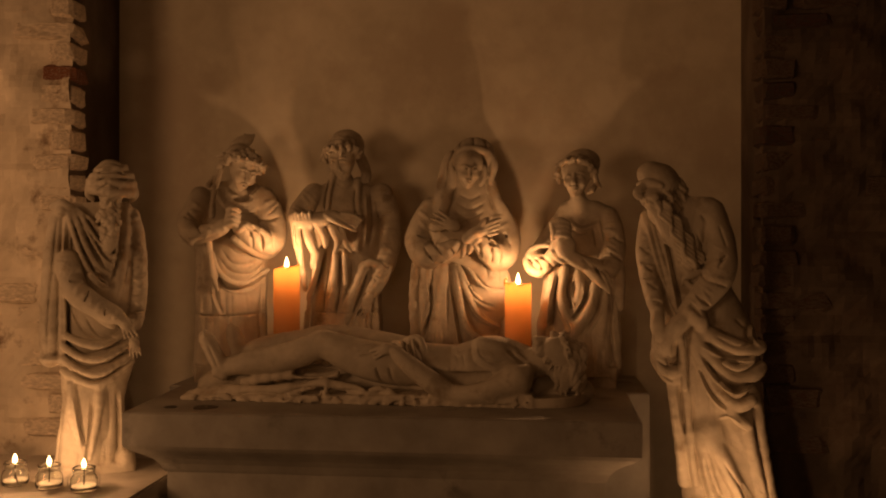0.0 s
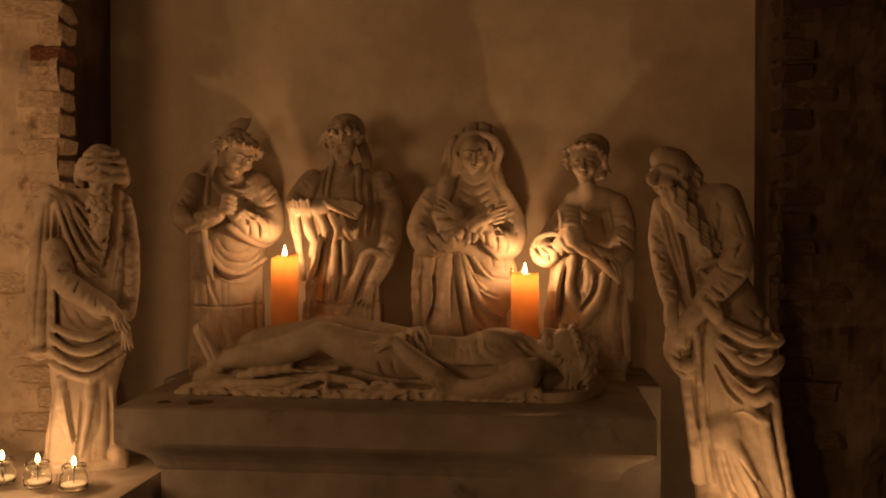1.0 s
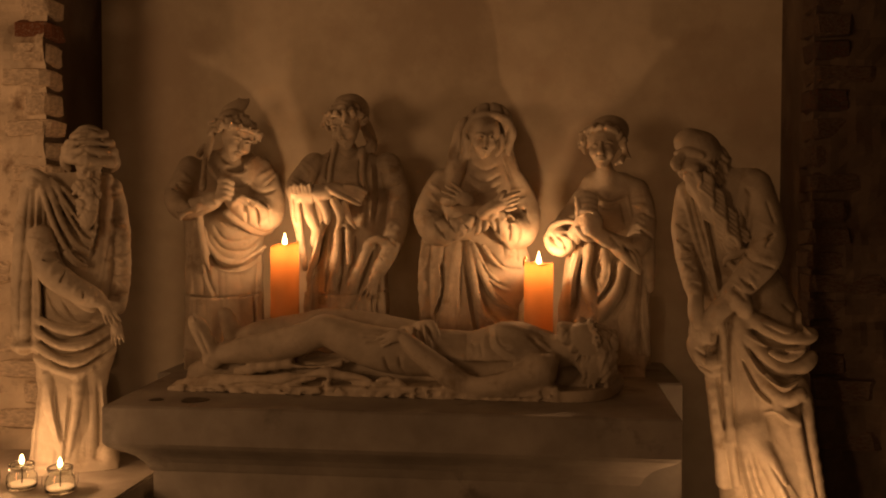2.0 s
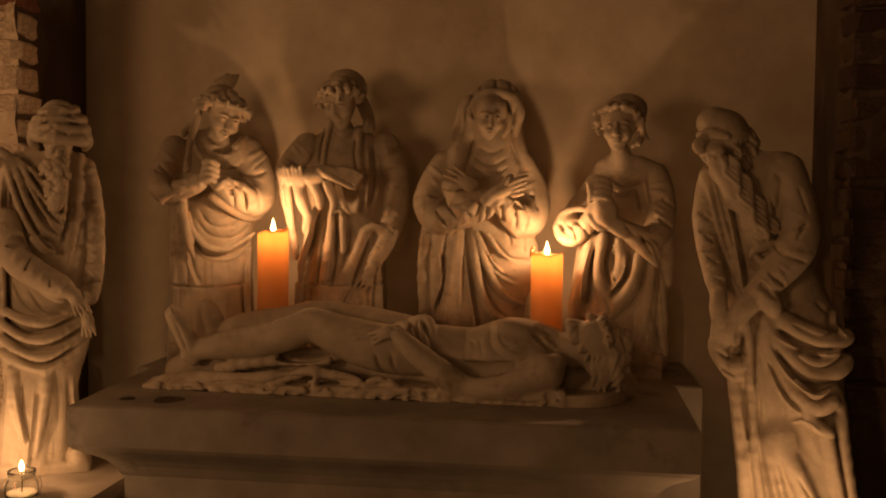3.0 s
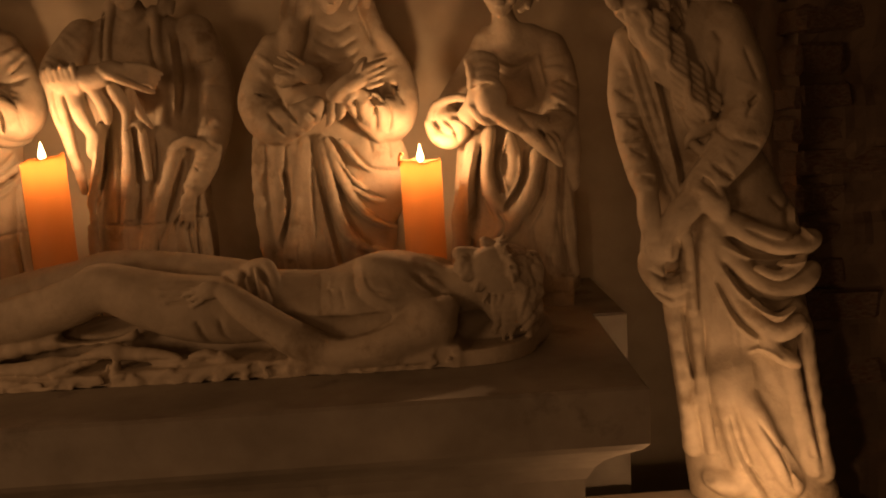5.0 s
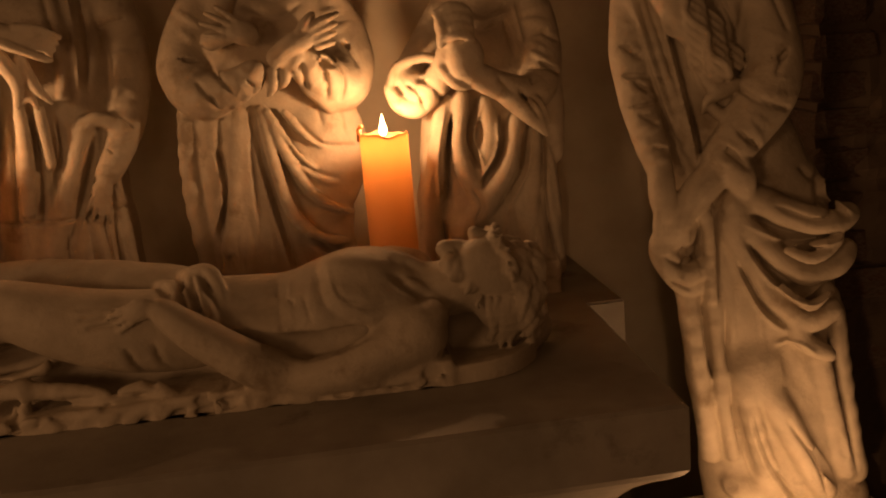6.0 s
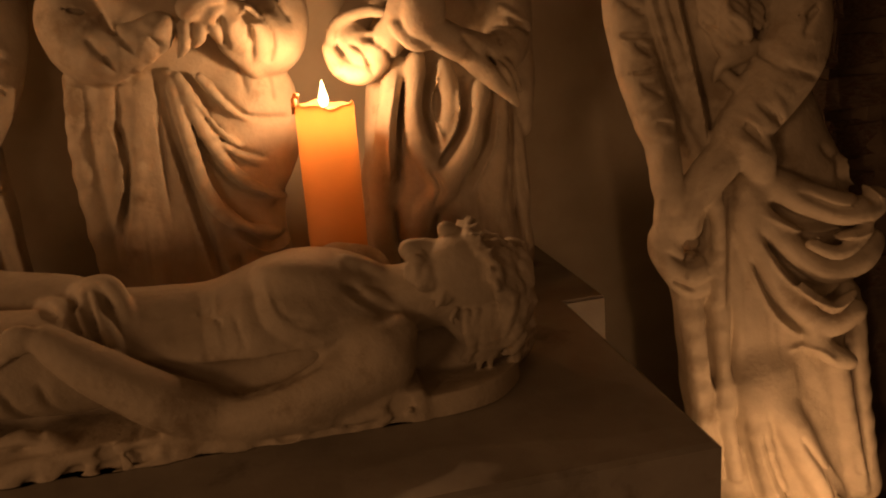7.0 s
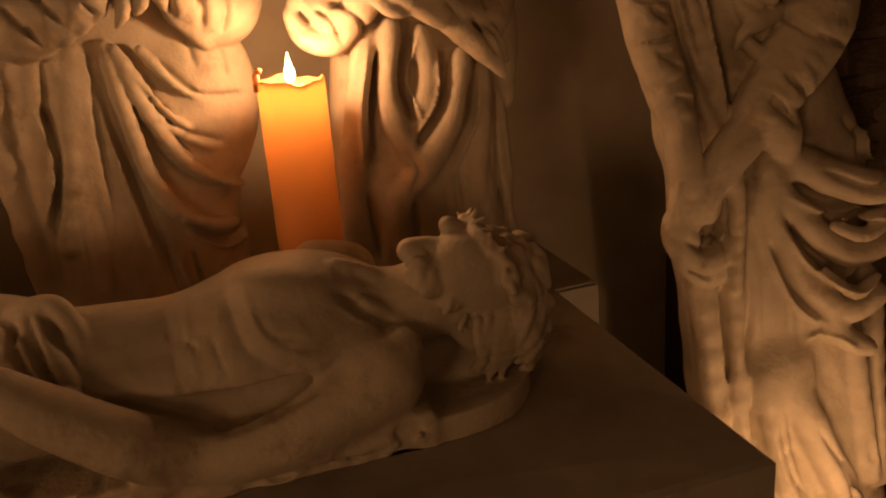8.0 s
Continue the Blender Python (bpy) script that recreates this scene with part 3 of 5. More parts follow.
# ---- the statues ----
def bearded_man_with_turban():
    c = Clay(52, 275, 265, 850, -75, 95, 1.6)
    c.robe([(360, 180, -4, 52, 28), (395, 178, -2, 64, 36), (470, 178, 0, 66, 40), (560, 175, 2, 64, 42), (640, 172, 2, 66, 42), (700, 166, 0, 54, 40), (770, 162, 0, 60, 44), (838, 164, 0, 68, 50)])
    # cloak knotted on the shoulder and hanging down one side
    c.limb([(108, 376, 12, 16), (100, 450, 16, 20), (94, 540, 16, 20), (92, 628, 14, 18)], 6), c.limb([(122, 392, 30, 8), (114, 480, 34, 8), (112, 560, 32, 9), (112, 634, 28, 8)], 4)
    c.blob(112, 374, 28, 14, 12, 14, 20, 4), c.limb([(96, 368, 24, 7), (112, 362, 36, 6), (130, 372, 36, 6)], 3), c.blob(98, 630, 14, 26, 9, 24, 0, 3)
    c.folds([(4, 12, (124, 392), (120, 470), (122, 560), (124, 640)), (3, 8, (104, 384), (96, 470), (88, 560), (86, 630)), (3, 7, (112, 400), (106, 500), (102, 630))], 2)
    # cloth crossing the breast
    for i in range(5):
        c.limb([(122 + i * 4, 380 - i * 2, 36, 4.5), (138 + i * 9, 430 - i * 6, 42, 5), (158 + i * 11, 476 - i * 9, 44, 4.5), (186 + i * 7, 500 - i * 14, 42, 3.5)], 3)
    c.folds([(3, 9, (128, 384), (146, 440), (172, 492)), (3, 9, (138, 380), (160, 430), (188, 474)), (3, 9, (148, 376), (172, 420), (196, 448)), (4, 9, (216, 396), (210, 450), (198, 500)), (3, 8, (228, 400), (222, 470), (212, 530))], 8)
    c.limb([(222, 372, 16, 10), (220, 430, 24, 9), (212, 490, 30, 8), (204, 530, 34, 6)], 4)
    # bunched cloth at the hips, skirt below
    for y0, y1, y2, q in ((586, 606, 580, 46), (606, 630, 604, 48), (628, 654, 626, 46), (650, 672, 640, 40)):
        c.limb([(112, y0, q - 12, 6), (146, y1 - 4, q, 7), (184, y1, q + 2, 7), (232, y2, q - 12, 6)], 4)
    c.folds([(3, 11, (116, 600), (160, 622), (228, 596)), (3, 11, (118, 624), (166, 646), (230, 618)), (3, 10, (124, 646), (170, 668), (226, 640)), (3, 8, (150, 556), (176, 592), (210, 596)), (3, 8, (126, 540), (146, 580), (180, 600))], 16)
    c.drape(96, 236, 672, 836, 8, 20, 170, 12, -0.04, 0.3)
    c.limb([(128, 676, 36, 8), (130, 730, 40, 8), (148, 786, 44, 7)], 5), c.limb([(178, 680, 40, 7), (170, 740, 44, 8), (156, 800, 46, 7)], 5)
    c.folds([(4, 11, (138, 690), (142, 740), (154, 786)), (4, 9, (166, 700), (160, 750), (152, 836)), (4, 9, (206, 690), (208, 770), (206, 836)), (3, 8, (112, 690), (108, 760), (100, 836))], 10)
    # arms crossing, hands hanging
    far = [(234, 384, 4, 16), (246, 450, 8, 15), (248, 520, 16, 14), (240, 574, 30, 12)]
    near = [(120, 462, 36, 20), (136, 512, 54, 21), (172, 540, 66, 18), (206, 556, 70, 14)]
    c.limb(far, 4), c.limb(near, 5), c.wrinkles(far, 17, 11, 2.6), c.wrinkles(near, 11, 12, 2.8)
    c.limb([(160, 486, 58, 5), (176, 502, 56, 5), (190, 506, 50, 3)], 2), c.limb([(176, 556, 66, 8), (190, 566, 62, 7), (200, 574, 56, 4)], 3)
    c.hand(220, 570, 70, 66, 15, 6, 1.2, 1.2, 8), c.hand(236, 606, 50, 84, 13, 7, 1.2, 1.1, 6)
    c.limb([(206, 556, 70, 11), (218, 566, 70, 10)], 3)
    # bowed head, rolled turban, curled beard
    c.limb([(196, 378, 10, 18), (196, 350, 22, 18)], 6)
    c.head(196, 352, 36, 23, 4, 26, 2)
    c.blob(196, 312, 20, 31, 26, 29, 0, 5)
    for i, (y, r, w) in enumerate(((338, 9.0, 36), (326, 8.0, 35), (314, 7.0, 31), (302, 6.5, 24))):
        c.limb([(196 + w * math.cos(a) + 2 * math.sin(3 * a + i), y + 5 * math.sin(a) + 3 * math.cos(a + i), 24 + (w - 3) * math.sin(a), r + 1.3 * math.sin(5 * a + i)) for a in np.linspace(0, 2 * math.pi, 13)], 2.5, n=2)
    c.blob(196, 294, 20, 18, 10, 16, 0, 4), c.limb([(230, 332, 30, 9), (239, 344, 24, 7), (232, 354, 20, 4)], 3), c.limb([(160, 334, 30, 8), (157, 346, 24, 7), (164, 354, 22, 4)], 3)
    c.folds([(3, 7, (160, 332), (190, 318), (230, 322)), (3, 7, (170, 312), (200, 306), (226, 316)), (2.5, 6, (176, 300), (200, 292), (216, 298)), (2.5, 6, (186, 326), (214, 340)), (2.5, 6, (170, 342), (192, 330))], 10)
    c.limb([(196, 378, 46, 15), (194, 412, 46, 15), (190, 442, 46, 8)], 4)
    rng = np.random.default_rng(17)
    for i in range(44):
        t = i / 43
        x, y = 193 + rng.uniform(-21, 21) * (1 - 0.55 * t), 372 + 66 * t
        q = 60 - 0.02 * (x - 193) ** 2
        c.limb([(x - 3, y, q, 3.6), (x + 3, y + 3, q + 2, 4.0), (x + rng.uniform(-5, 5), y + 9, q, 3.2)], 1.0, n=2)
    c.slab(96, 240, 812, 838, -45, 50, 8), c.blob(222, 812, 30, 20, 24, 24, 0, 4)
    c.rough(0.4, 9, 1)
    return c


def mourner_with_clasped_hands():
    c = Clay(300, 525, 215, 690, -75, 112, 1.5)
    c.robe([(322, 422, -6, 30, 20), (342, 420, -6, 50, 26), (400, 414, -4, 66, 32), (470, 410, 0, 64, 38), (560, 410, 2, 64, 38), (656, 410, 2, 67, 42)])
    c.slab(345, 478, 640, 690, -40, 36, 3)
    # gathered apron over the belly, skirt below
    c.blob(424, 452, 24, 44, 40, 26, 0, 10)
    c.limb([(378, 448, 42, 4), (384, 476, 46, 5), (404, 496, 48, 5), (436, 500, 46, 4), (474, 478, 38, 4)], 3)
    c.folds([(3, 7, (392, 440), (410, 464), (440, 466), (462, 448)), (3, 7, (388, 456), (410, 480), (446, 482), (470, 462)), (4, 9, (380, 470), (402, 506), (440, 508), (478, 486)), (3, 6, (404, 436), (424, 450), (446, 444))], 16)
    c.drape(348, 482, 505, 655, 6.5, 17, 140, 4, 0.0, 0.2)
    c.drape(334, 374, 420, 650, 5, 14, 120, 6)
    c.folds([(4, 10, (380, 500), (386, 530), (396, 556)), (3, 8, (464, 490), (458, 560), (462, 650)), (2, 7, (340, 553), (400, 557), (478, 552)), (4, 9, (476, 470), (474, 560), (478, 650)), (3, 7, (346, 350), (352, 372), (364, 386))], 4)
    # cowl round the neck
    for i, r in enumerate((0, 9, 18, 27)):
        c.limb([(398 - r * 0.5, 332 + r * 0.4, 14, 5), (412 - r * 0.2, 350 + r * 0.75, 28, 5.5), (438, 354 + r * 0.85, 32, 5), (462 + r * 0.4, 334 + r * 0.5, 16, 5)], 2.5)
    c.blob(430, 352, 34, 16, 7, 10, 0, 4, True)
    # sleeves
    right = [(468, 352, 6, 22), (484, 396, 22, 22), (478, 428, 44, 23), (450, 420, 68, 19), (424, 404, 84, 13)]
    left = [(356, 352, 2, 20), (336, 396, 14, 19), (346, 418, 38, 16), (376, 412, 66, 13), (398, 402, 80, 11)]
    c.limb(right, 5), c.limb(left, 5), c.wrinkles(right, 14, 9, 3.0), c.wrinkles(left, 11, 10, 2.6)
    c.folds([(3, 9, (442, 400), (460, 418), (464, 446)), (3, 8, (458, 396), (478, 416), (484, 448)), (3, 8, (430, 400), (444, 420), (446, 440)), (3, 9, (446, 384), (470, 392), (494, 384)), (3, 7, (350, 400), (366, 424)), (3, 7, (334, 376), (354, 396))], 20)
    c.limb([(416, 424, 74, 7), (436, 436, 66, 8), (462, 450, 50, 8), (484, 450, 36, 6)], 4)
    for x, y in ((380, 404), (388, 400), (372, 412), (428, 416)):
        c.limb([(x, y, 80, 6), (x - 5, y + 10, 78, 3)], 2, n=2)
    # clasped hands over a short rod
    c.blob(412, 390, 88, 13, 17, 11, 18, 3)
    for i in range(4):
        c.limb([(404 - i, 376 + i * 8, 94, 4.4), (413 - i, 373 + i * 8.4, 99, 4.8), (423 - i * 1.2, 378 + i * 8, 95, 4.2)], 1.2, n=3)
    c.limb([(401, 396, 90, 4.5), (404, 384, 95, 4.2), (411, 372, 94, 3.6)], 1.5, n=3)
    c.limb([(342, 428, 64, 5.5), (352, 423, 68, 4.5), (374, 414, 78, 5), (398, 404, 86, 5)], 2)
    c.limb([(338, 423, 63, 3), (343, 434, 63, 3)], 2, n=2)
    # hanging ends of the scarf
    c.limb([(392, 290, 10, 6), (388, 312, 16, 5), (380, 344, 30, 5), (377, 384, 56, 5)], 2.5), c.limb([(370, 330, 12, 5), (378, 318, 14, 5)], 3, n=2)
    c.limb([(371, 414, 62, 5), (372, 446, 54, 5.5), (378, 486, 48, 5), (386, 512, 44, 3)], 2)
    c.limb([(420, 328, 10, 15), (424, 350, 6, 19)], 8)
    at = c.head(431, 303, 38, 27, 26, 18, 14)
    c.blob(426, 278, 14, 28, 22, 30, 10, 4)
    c.hair(at, 26, 150, 2, 0.3, -0.8, 0.11, 0.24)
    band = [(-1.12, -0.42, 0.2), (-0.85, -0.66, 0.65), (-0.45, -0.8, 0.92), (0, -0.84, 1.02), (0.45, -0.8, 0.92), (0.85, -0.66, 0.65), (1.12, -0.42, 0.2)]
    c.limb([(*at(*b), 4.2) for b in band], 1.2)
    for i, b in enumerate(band * 3):
        c.limb([(*at(*b), 3.4), (*at(b[0] * 1.26, b[1] - 0.26 + 0.24 * (i % 3), b[2] * 1.18), 1.6)], 1.2, n=2)
    c.limb([(396, 276, 24, 5), (386, 280, 20, 3.5)], 2, n=2), c.limb([(396, 290, 18, 5), (386, 298, 14, 3.5)], 2, n=2)
    c.limb([(420, 260, 4, 13), (434, 250, 0, 11), (444, 243, -4, 6)], 3), c.limb([(428, 252, 2, 6), (434, 238, -2, 3)], 2), c.limb([(440, 250, 2, 6), (450, 238, -2, 3)], 2)
    c.rough(0.3, 8, 2)
    return c


def long_haired_mourner():
    c = Clay(495, 725, 205, 690, -75, 112, 1.5)
    c.robe([(318, 612, -6, 26, 20), (338, 616, -6, 56, 26), (380, 616, -4, 66, 32), (450, 614, 0, 62, 36), (540, 612, 2, 64, 38), (656, 612, 2, 70, 42)])
    c.slab(545, 690, 640, 690, -40, 36, 3)
    # straight panel on the chest between the two edges of the mantle
    c.limb([(590, 308, 12, 6), (582, 340, 20, 6), (577, 380, 26, 6)], 3), c.limb([(634, 320, 14, 6), (632, 356, 22, 6), (636, 392, 26, 6), (632, 440, 32, 6)], 3)
    c.folds([(3, 11, (586, 312), (578, 350), (576, 378)), (3, 9, (630, 326), (628, 360), (634, 400)), (3, 7, (594, 322), (612, 334), (630, 322)), (4, 8, (552, 345), (550, 380)), (4, 11, (656, 340), (658, 390), (652, 440)), (3, 7, (668, 350), (674, 400))], 4)
    # belt, skirt pleats and the raised fold at the hip
    c.drape(545, 690, 455, 655, 8.5, 15, 150, 14, -0.05, 0.25)
    c.limb([(646, 470, 32, 6), (628, 510, 39, 6), (608, 560, 39, 6), (598, 600, 38, 6)], 5), c.limb([(640, 474, 36, 5), (656, 464, 36, 5), (674, 474, 30, 5)], 5)
    c.limb([(572, 440, 44, 6), (560, 490, 40, 7), (548, 540, 36, 6), (544, 580, 34, 5)], 3), c.limb([(594, 446, 44, 5), (592, 490, 44, 6), (586, 540, 42, 5)], 3), c.limb([(610, 450, 44, 5), (612, 500, 42, 5)], 3)
    c.folds([(4, 12, (576, 440), (566, 490), (548, 545)), (3, 11, (584, 450), (580, 500), (574, 560)), (3, 10, (602, 456), (602, 510), (596, 560)), (4, 11, (650, 480), (634, 530), (614, 580)), (3, 9, (622, 456), (622, 490), (612, 520)), (4, 9, (660, 500), (656, 570), (658, 650)),
             (2, 6, (545, 548), (610, 552), (690, 548)), (3, 7, (532, 440), (540, 500), (546, 560))], 8)
    # his bent arm with a wide hanging sleeve, the other arm down
    c.limb([(556, 344, 2, 19), (534, 372, 20, 17), (530, 388, 38, 15), (552, 394, 62, 14), (576, 390, 74, 12)], 4)
    c.limb([(526, 386, 40, 10), (530, 420, 42, 10), (536, 456, 36, 7), (542, 510, 26, 4)], 4), c.limb([(546, 396, 60, 10), (552, 424, 58, 11), (562, 448, 50, 8), (556, 470, 42, 5)], 4), c.limb([(566, 398, 70, 8), (576, 418, 66, 7), (578, 436, 56, 4)], 3)
    c.folds([(3, 10, (536, 400), (542, 440), (544, 480)), (3, 9, (556, 396), (564, 424), (566, 446)), (3, 8, (526, 396), (530, 440))], 24)
    c.wrinkles([(556, 344, 2, 19), (534, 372, 20, 17), (530, 388, 38, 15), (552, 394, 62, 14)], 8, 21, 2.6)
    for i in range(6):
        c.limb([(522 + i * 6, 382 - (i % 2) * 3, 56 + i * 4, 4), (524 + i * 6, 393, 58 + i * 4, 3)], 1.2, n=2)
    c.limb([(580, 384, 80, 7), (600, 396, 86, 4), (622, 407, 84, 3), (630, 410, 80, 2)], 2), c.blob(596, 385, 80, 19, 8, 8, 18, 2)
    for i in range(4):
        c.limb([(606, 381 + i * 5, 84 - i, 3.8), (624, 384 + i * 5, 82 - i, 3.4), (638 - i * 3, 391 + i * 5, 74 - i, 2.4)], 1.2, n=3)
    c.limb([(588, 404, 70, 7), (598, 426, 64, 6), (594, 446, 56, 3)], 2), c.limb([(604, 406, 66, 5), (610, 428, 62, 5), (622, 446, 54, 2)], 2), c.limb([(596, 444, 56, 3), (606, 440, 58, 3), (610, 450, 54, 2)], 2)
    down = [(676, 344, 0, 21), (692, 396, 4, 19), (690, 440, 12, 17), (676, 484, 26, 14), (658, 514, 36, 11)]
    c.limb(down, 5), c.wrinkles(down, 13, 22, 2.4), c.hand(650, 530, 42, 108, 13, 8, 1.5, 1.2, 5)
    c.limb([(610, 316, 6, 14), (610, 342, 4, 18)], 8)
    at = c.head(606, 284, 38, 27, -22, 16, -6)
    c.blob(614, 258, 8, 31, 28, 34, 0, 4)
    c.hair(at, 27, 190, 5, 0.2, -0.75, 0.11, 0.26)
    band = [(-1.1, -0.5, 0.2), (-0.85, -0.68, 0.6), (-0.45, -0.8, 0.92), (0, -0.84, 1.02), (0.45, -0.8, 0.92), (0.85, -0.68, 0.6), (1.1, -0.5, 0.2)]
    c.curls(at, 27, band + [(a * 0.95, b - 0.2, d) for a, b, d in band] + [(a * 1.04, b + 0.1, d) for a, b, d in band[::2]], 0.15, 5)
    for o in (0, 6, 12):
        c.limb([(632 + o * 0.5, 272, 6 - o, 6), (640 + o * 0.6, 292, 6 - o, 6.5), (646 + o * 0.5, 308, 10 - o * 0.5, 6), (640 + o, 322, 14, 4)], 1.5)
    c.rough(0.3, 8, 3)
    return c


def veiled_woman():
    c = Clay(700, 935, 225, 690, -80, 112, 1.5)
    c.robe([(246, 842, -10, 18, 16), (262, 840, -8, 34, 26), (290, 836, -8, 42, 30), (330, 832, -10, 50, 28), (370, 826, -8, 66, 30), (430, 816, -2, 78, 36), (500, 812, 2, 80, 38), (580, 810, 2, 76, 40), (656, 810, 2, 74, 44)])
    c.slab(745, 882, 640, 690, -40, 36, 3)
    # mantle falling on both sides of the chest
    c.limb([(800, 280, 8, 12), (790, 320, 8, 13), (780, 370, 12, 14), (764, 415, 14, 16)], 8), c.limb([(866, 316, 16, 7), (878, 356, 16, 9), (898, 392, 14, 10), (908, 424, 12, 8)], 4)
    c.folds([(3, 8, (806, 326), (800, 360), (790, 388)), (3, 10, (862, 340), (876, 376), (896, 404)), (3, 6, (812, 345), (832, 354), (852, 345)), (3, 6, (806, 360), (832, 372), (858, 360)), (3, 5, (806, 376), (832, 388), (858, 374))], 4)
    # skirt, and the apron drawn across from the hip
    c.drape(735, 812, 465, 655, 8, 15, 160, 8, -0.06, 0.15)
    c.limb([(738, 470, 20, 9), (734, 540, 18, 9), (742, 640, 18, 9)], 5), c.limb([(786, 474, 34, 7), (772, 540, 36, 8), (760, 600, 34, 7)], 4)
    c.blob(864, 520, 26, 40, 62, 22, 8, 10)
    for pts in ([(806, 470, 40, 5), (812, 520, 46, 6), (822, 566, 48, 6), (846, 596, 46, 6), (872, 604, 36, 4)], [(812, 472, 44, 4), (830, 510, 48, 5), (856, 538, 48, 4), (880, 546, 36, 3)],
                [(816, 490, 46, 4), (836, 540, 48, 5), (862, 568, 46, 4), (882, 576, 34, 3)], [(828, 474, 46, 3.5), (852, 502, 48, 4), (878, 512, 40, 3)]):
        c.limb(pts, 3)
    c.folds([(4, 12, (800, 472), (804, 530), (814, 580), (826, 650)), (3, 9, (820, 492), (842, 526), (876, 544)), (3, 9, (820, 520), (842, 558), (878, 578)), (4, 8, (836, 590), (866, 614), (900, 606)), (3, 8, (836, 480), (860, 506), (896, 512)), (4, 9, (886, 606), (890, 650)),
             (3, 7, (858, 466), (862, 490)), (3, 6, (880, 476), (882, 500)), (4, 9, (838, 616), (842, 650)), (4, 11, (762, 500), (766, 540), (754, 590))], 14)
    # arms: elbows back at the sides, hands crossed well in front
    left = [(764, 372, 2, 22), (744, 424, 16, 25), (758, 452, 38, 21), (790, 444, 62, 14), (806, 434, 72, 10)]
    right = [(884, 378, 0, 20), (896, 424, 16, 22), (884, 452, 36, 25), (858, 438, 66, 17), (838, 424, 80, 11)]
    c.limb(left, 5), c.limb(right, 5), c.wrinkles(left, 10, 5, 2.8), c.wrinkles(right, 13, 6, 2.8)
    for x, y, q in ((780, 452, 58), (790, 450, 64), (800, 444, 70), (810, 438, 74), (822, 442, 76), (772, 458, 50), (834, 436, 78)):
        c.limb([(x, y - 6, q, 6), (x - 3, y + 8, q, 5), (x - 8, y + 15, q - 4, 2)], 1.5, n=2)
    c.folds([(3, 9, (858, 424), (868, 446), (866, 468)), (3, 9, (872, 420), (884, 446), (880, 470)), (3, 8, (846, 430), (850, 456)), (3, 8, (768, 428), (786, 454)), (3, 8, (752, 438), (772, 466)), (3, 8, (890, 410), (902, 440))], 26)
    c.limb([(852, 452, 62, 7), (866, 462, 56, 8), (872, 474, 46, 5)], 3), c.limb([(862, 436, 70, 5), (876, 444, 62, 5), (880, 458, 52, 4)], 2)
    c.blob(868, 432, 74, 7, 5, 8, 30, 2, True)
    c.limb([(770, 404, 40, 10), (790, 398, 50, 9)], 4), c.hand(800, 400, 54, -155, 15, 9, 1.2, 1.3, 4)
    c.limb([(826, 424, 84, 9), (842, 412, 92, 8)], 3), c.blob(850, 410, 94, 13, 9, 7, -18, 2)
    for i in range(4):
        c.limb([(856 + i * 2, 402 + i * 5, 97 - i, 3.8), (868 + i, 396 + i * 6.5, 98 - i, 3.4), (882 - i * 1.5, 391 + i * 8, 94 - i, 2.3)], 1.0, n=3)
    c.limb([(848, 404, 96, 4), (854, 395, 98, 3.6), (860, 390, 97, 2.6)], 1.2, n=3)
    # veil and face
    c.limb([(832, 335, 0, 15), (830, 362, 0, 21)], 8)
    c.blob(838, 280, -6, 37, 36, 36, 0, 5)
    at = c.head(828, 300, 36, 26, 10, 14, 4)
    c.limb([(800, 330, 14, 6), (798, 300, 22, 6), (806, 278, 34, 6), (824, 268, 46, 5), (846, 268, 46, 5), (862, 276, 40, 6)], 3)
    c.limb([(862, 274, 40, 7), (871, 294, 34, 9), (868, 314, 30, 6), (868, 328, 28, 3)], 3), c.limb([(856, 300, 36, 4), (856, 318, 34, 4), (850, 330, 28, 3)], 2.5)
    c.limb([(812, 268, 36, 5), (826, 258, 34, 6), (846, 256, 32, 6), (862, 264, 28, 6)], 5)
    c.folds([(3, 8, (820, 244), (814, 266)), (3, 8, (838, 240), (838, 264)), (3, 8, (856, 248), (862, 268)), (3, 8, (796, 284), (788, 340)), (3, 7, (866, 284), (864, 316)), (3, 7, (806, 266), (796, 290))], 0)
    c.rough(0.3, 8, 4)
    return c


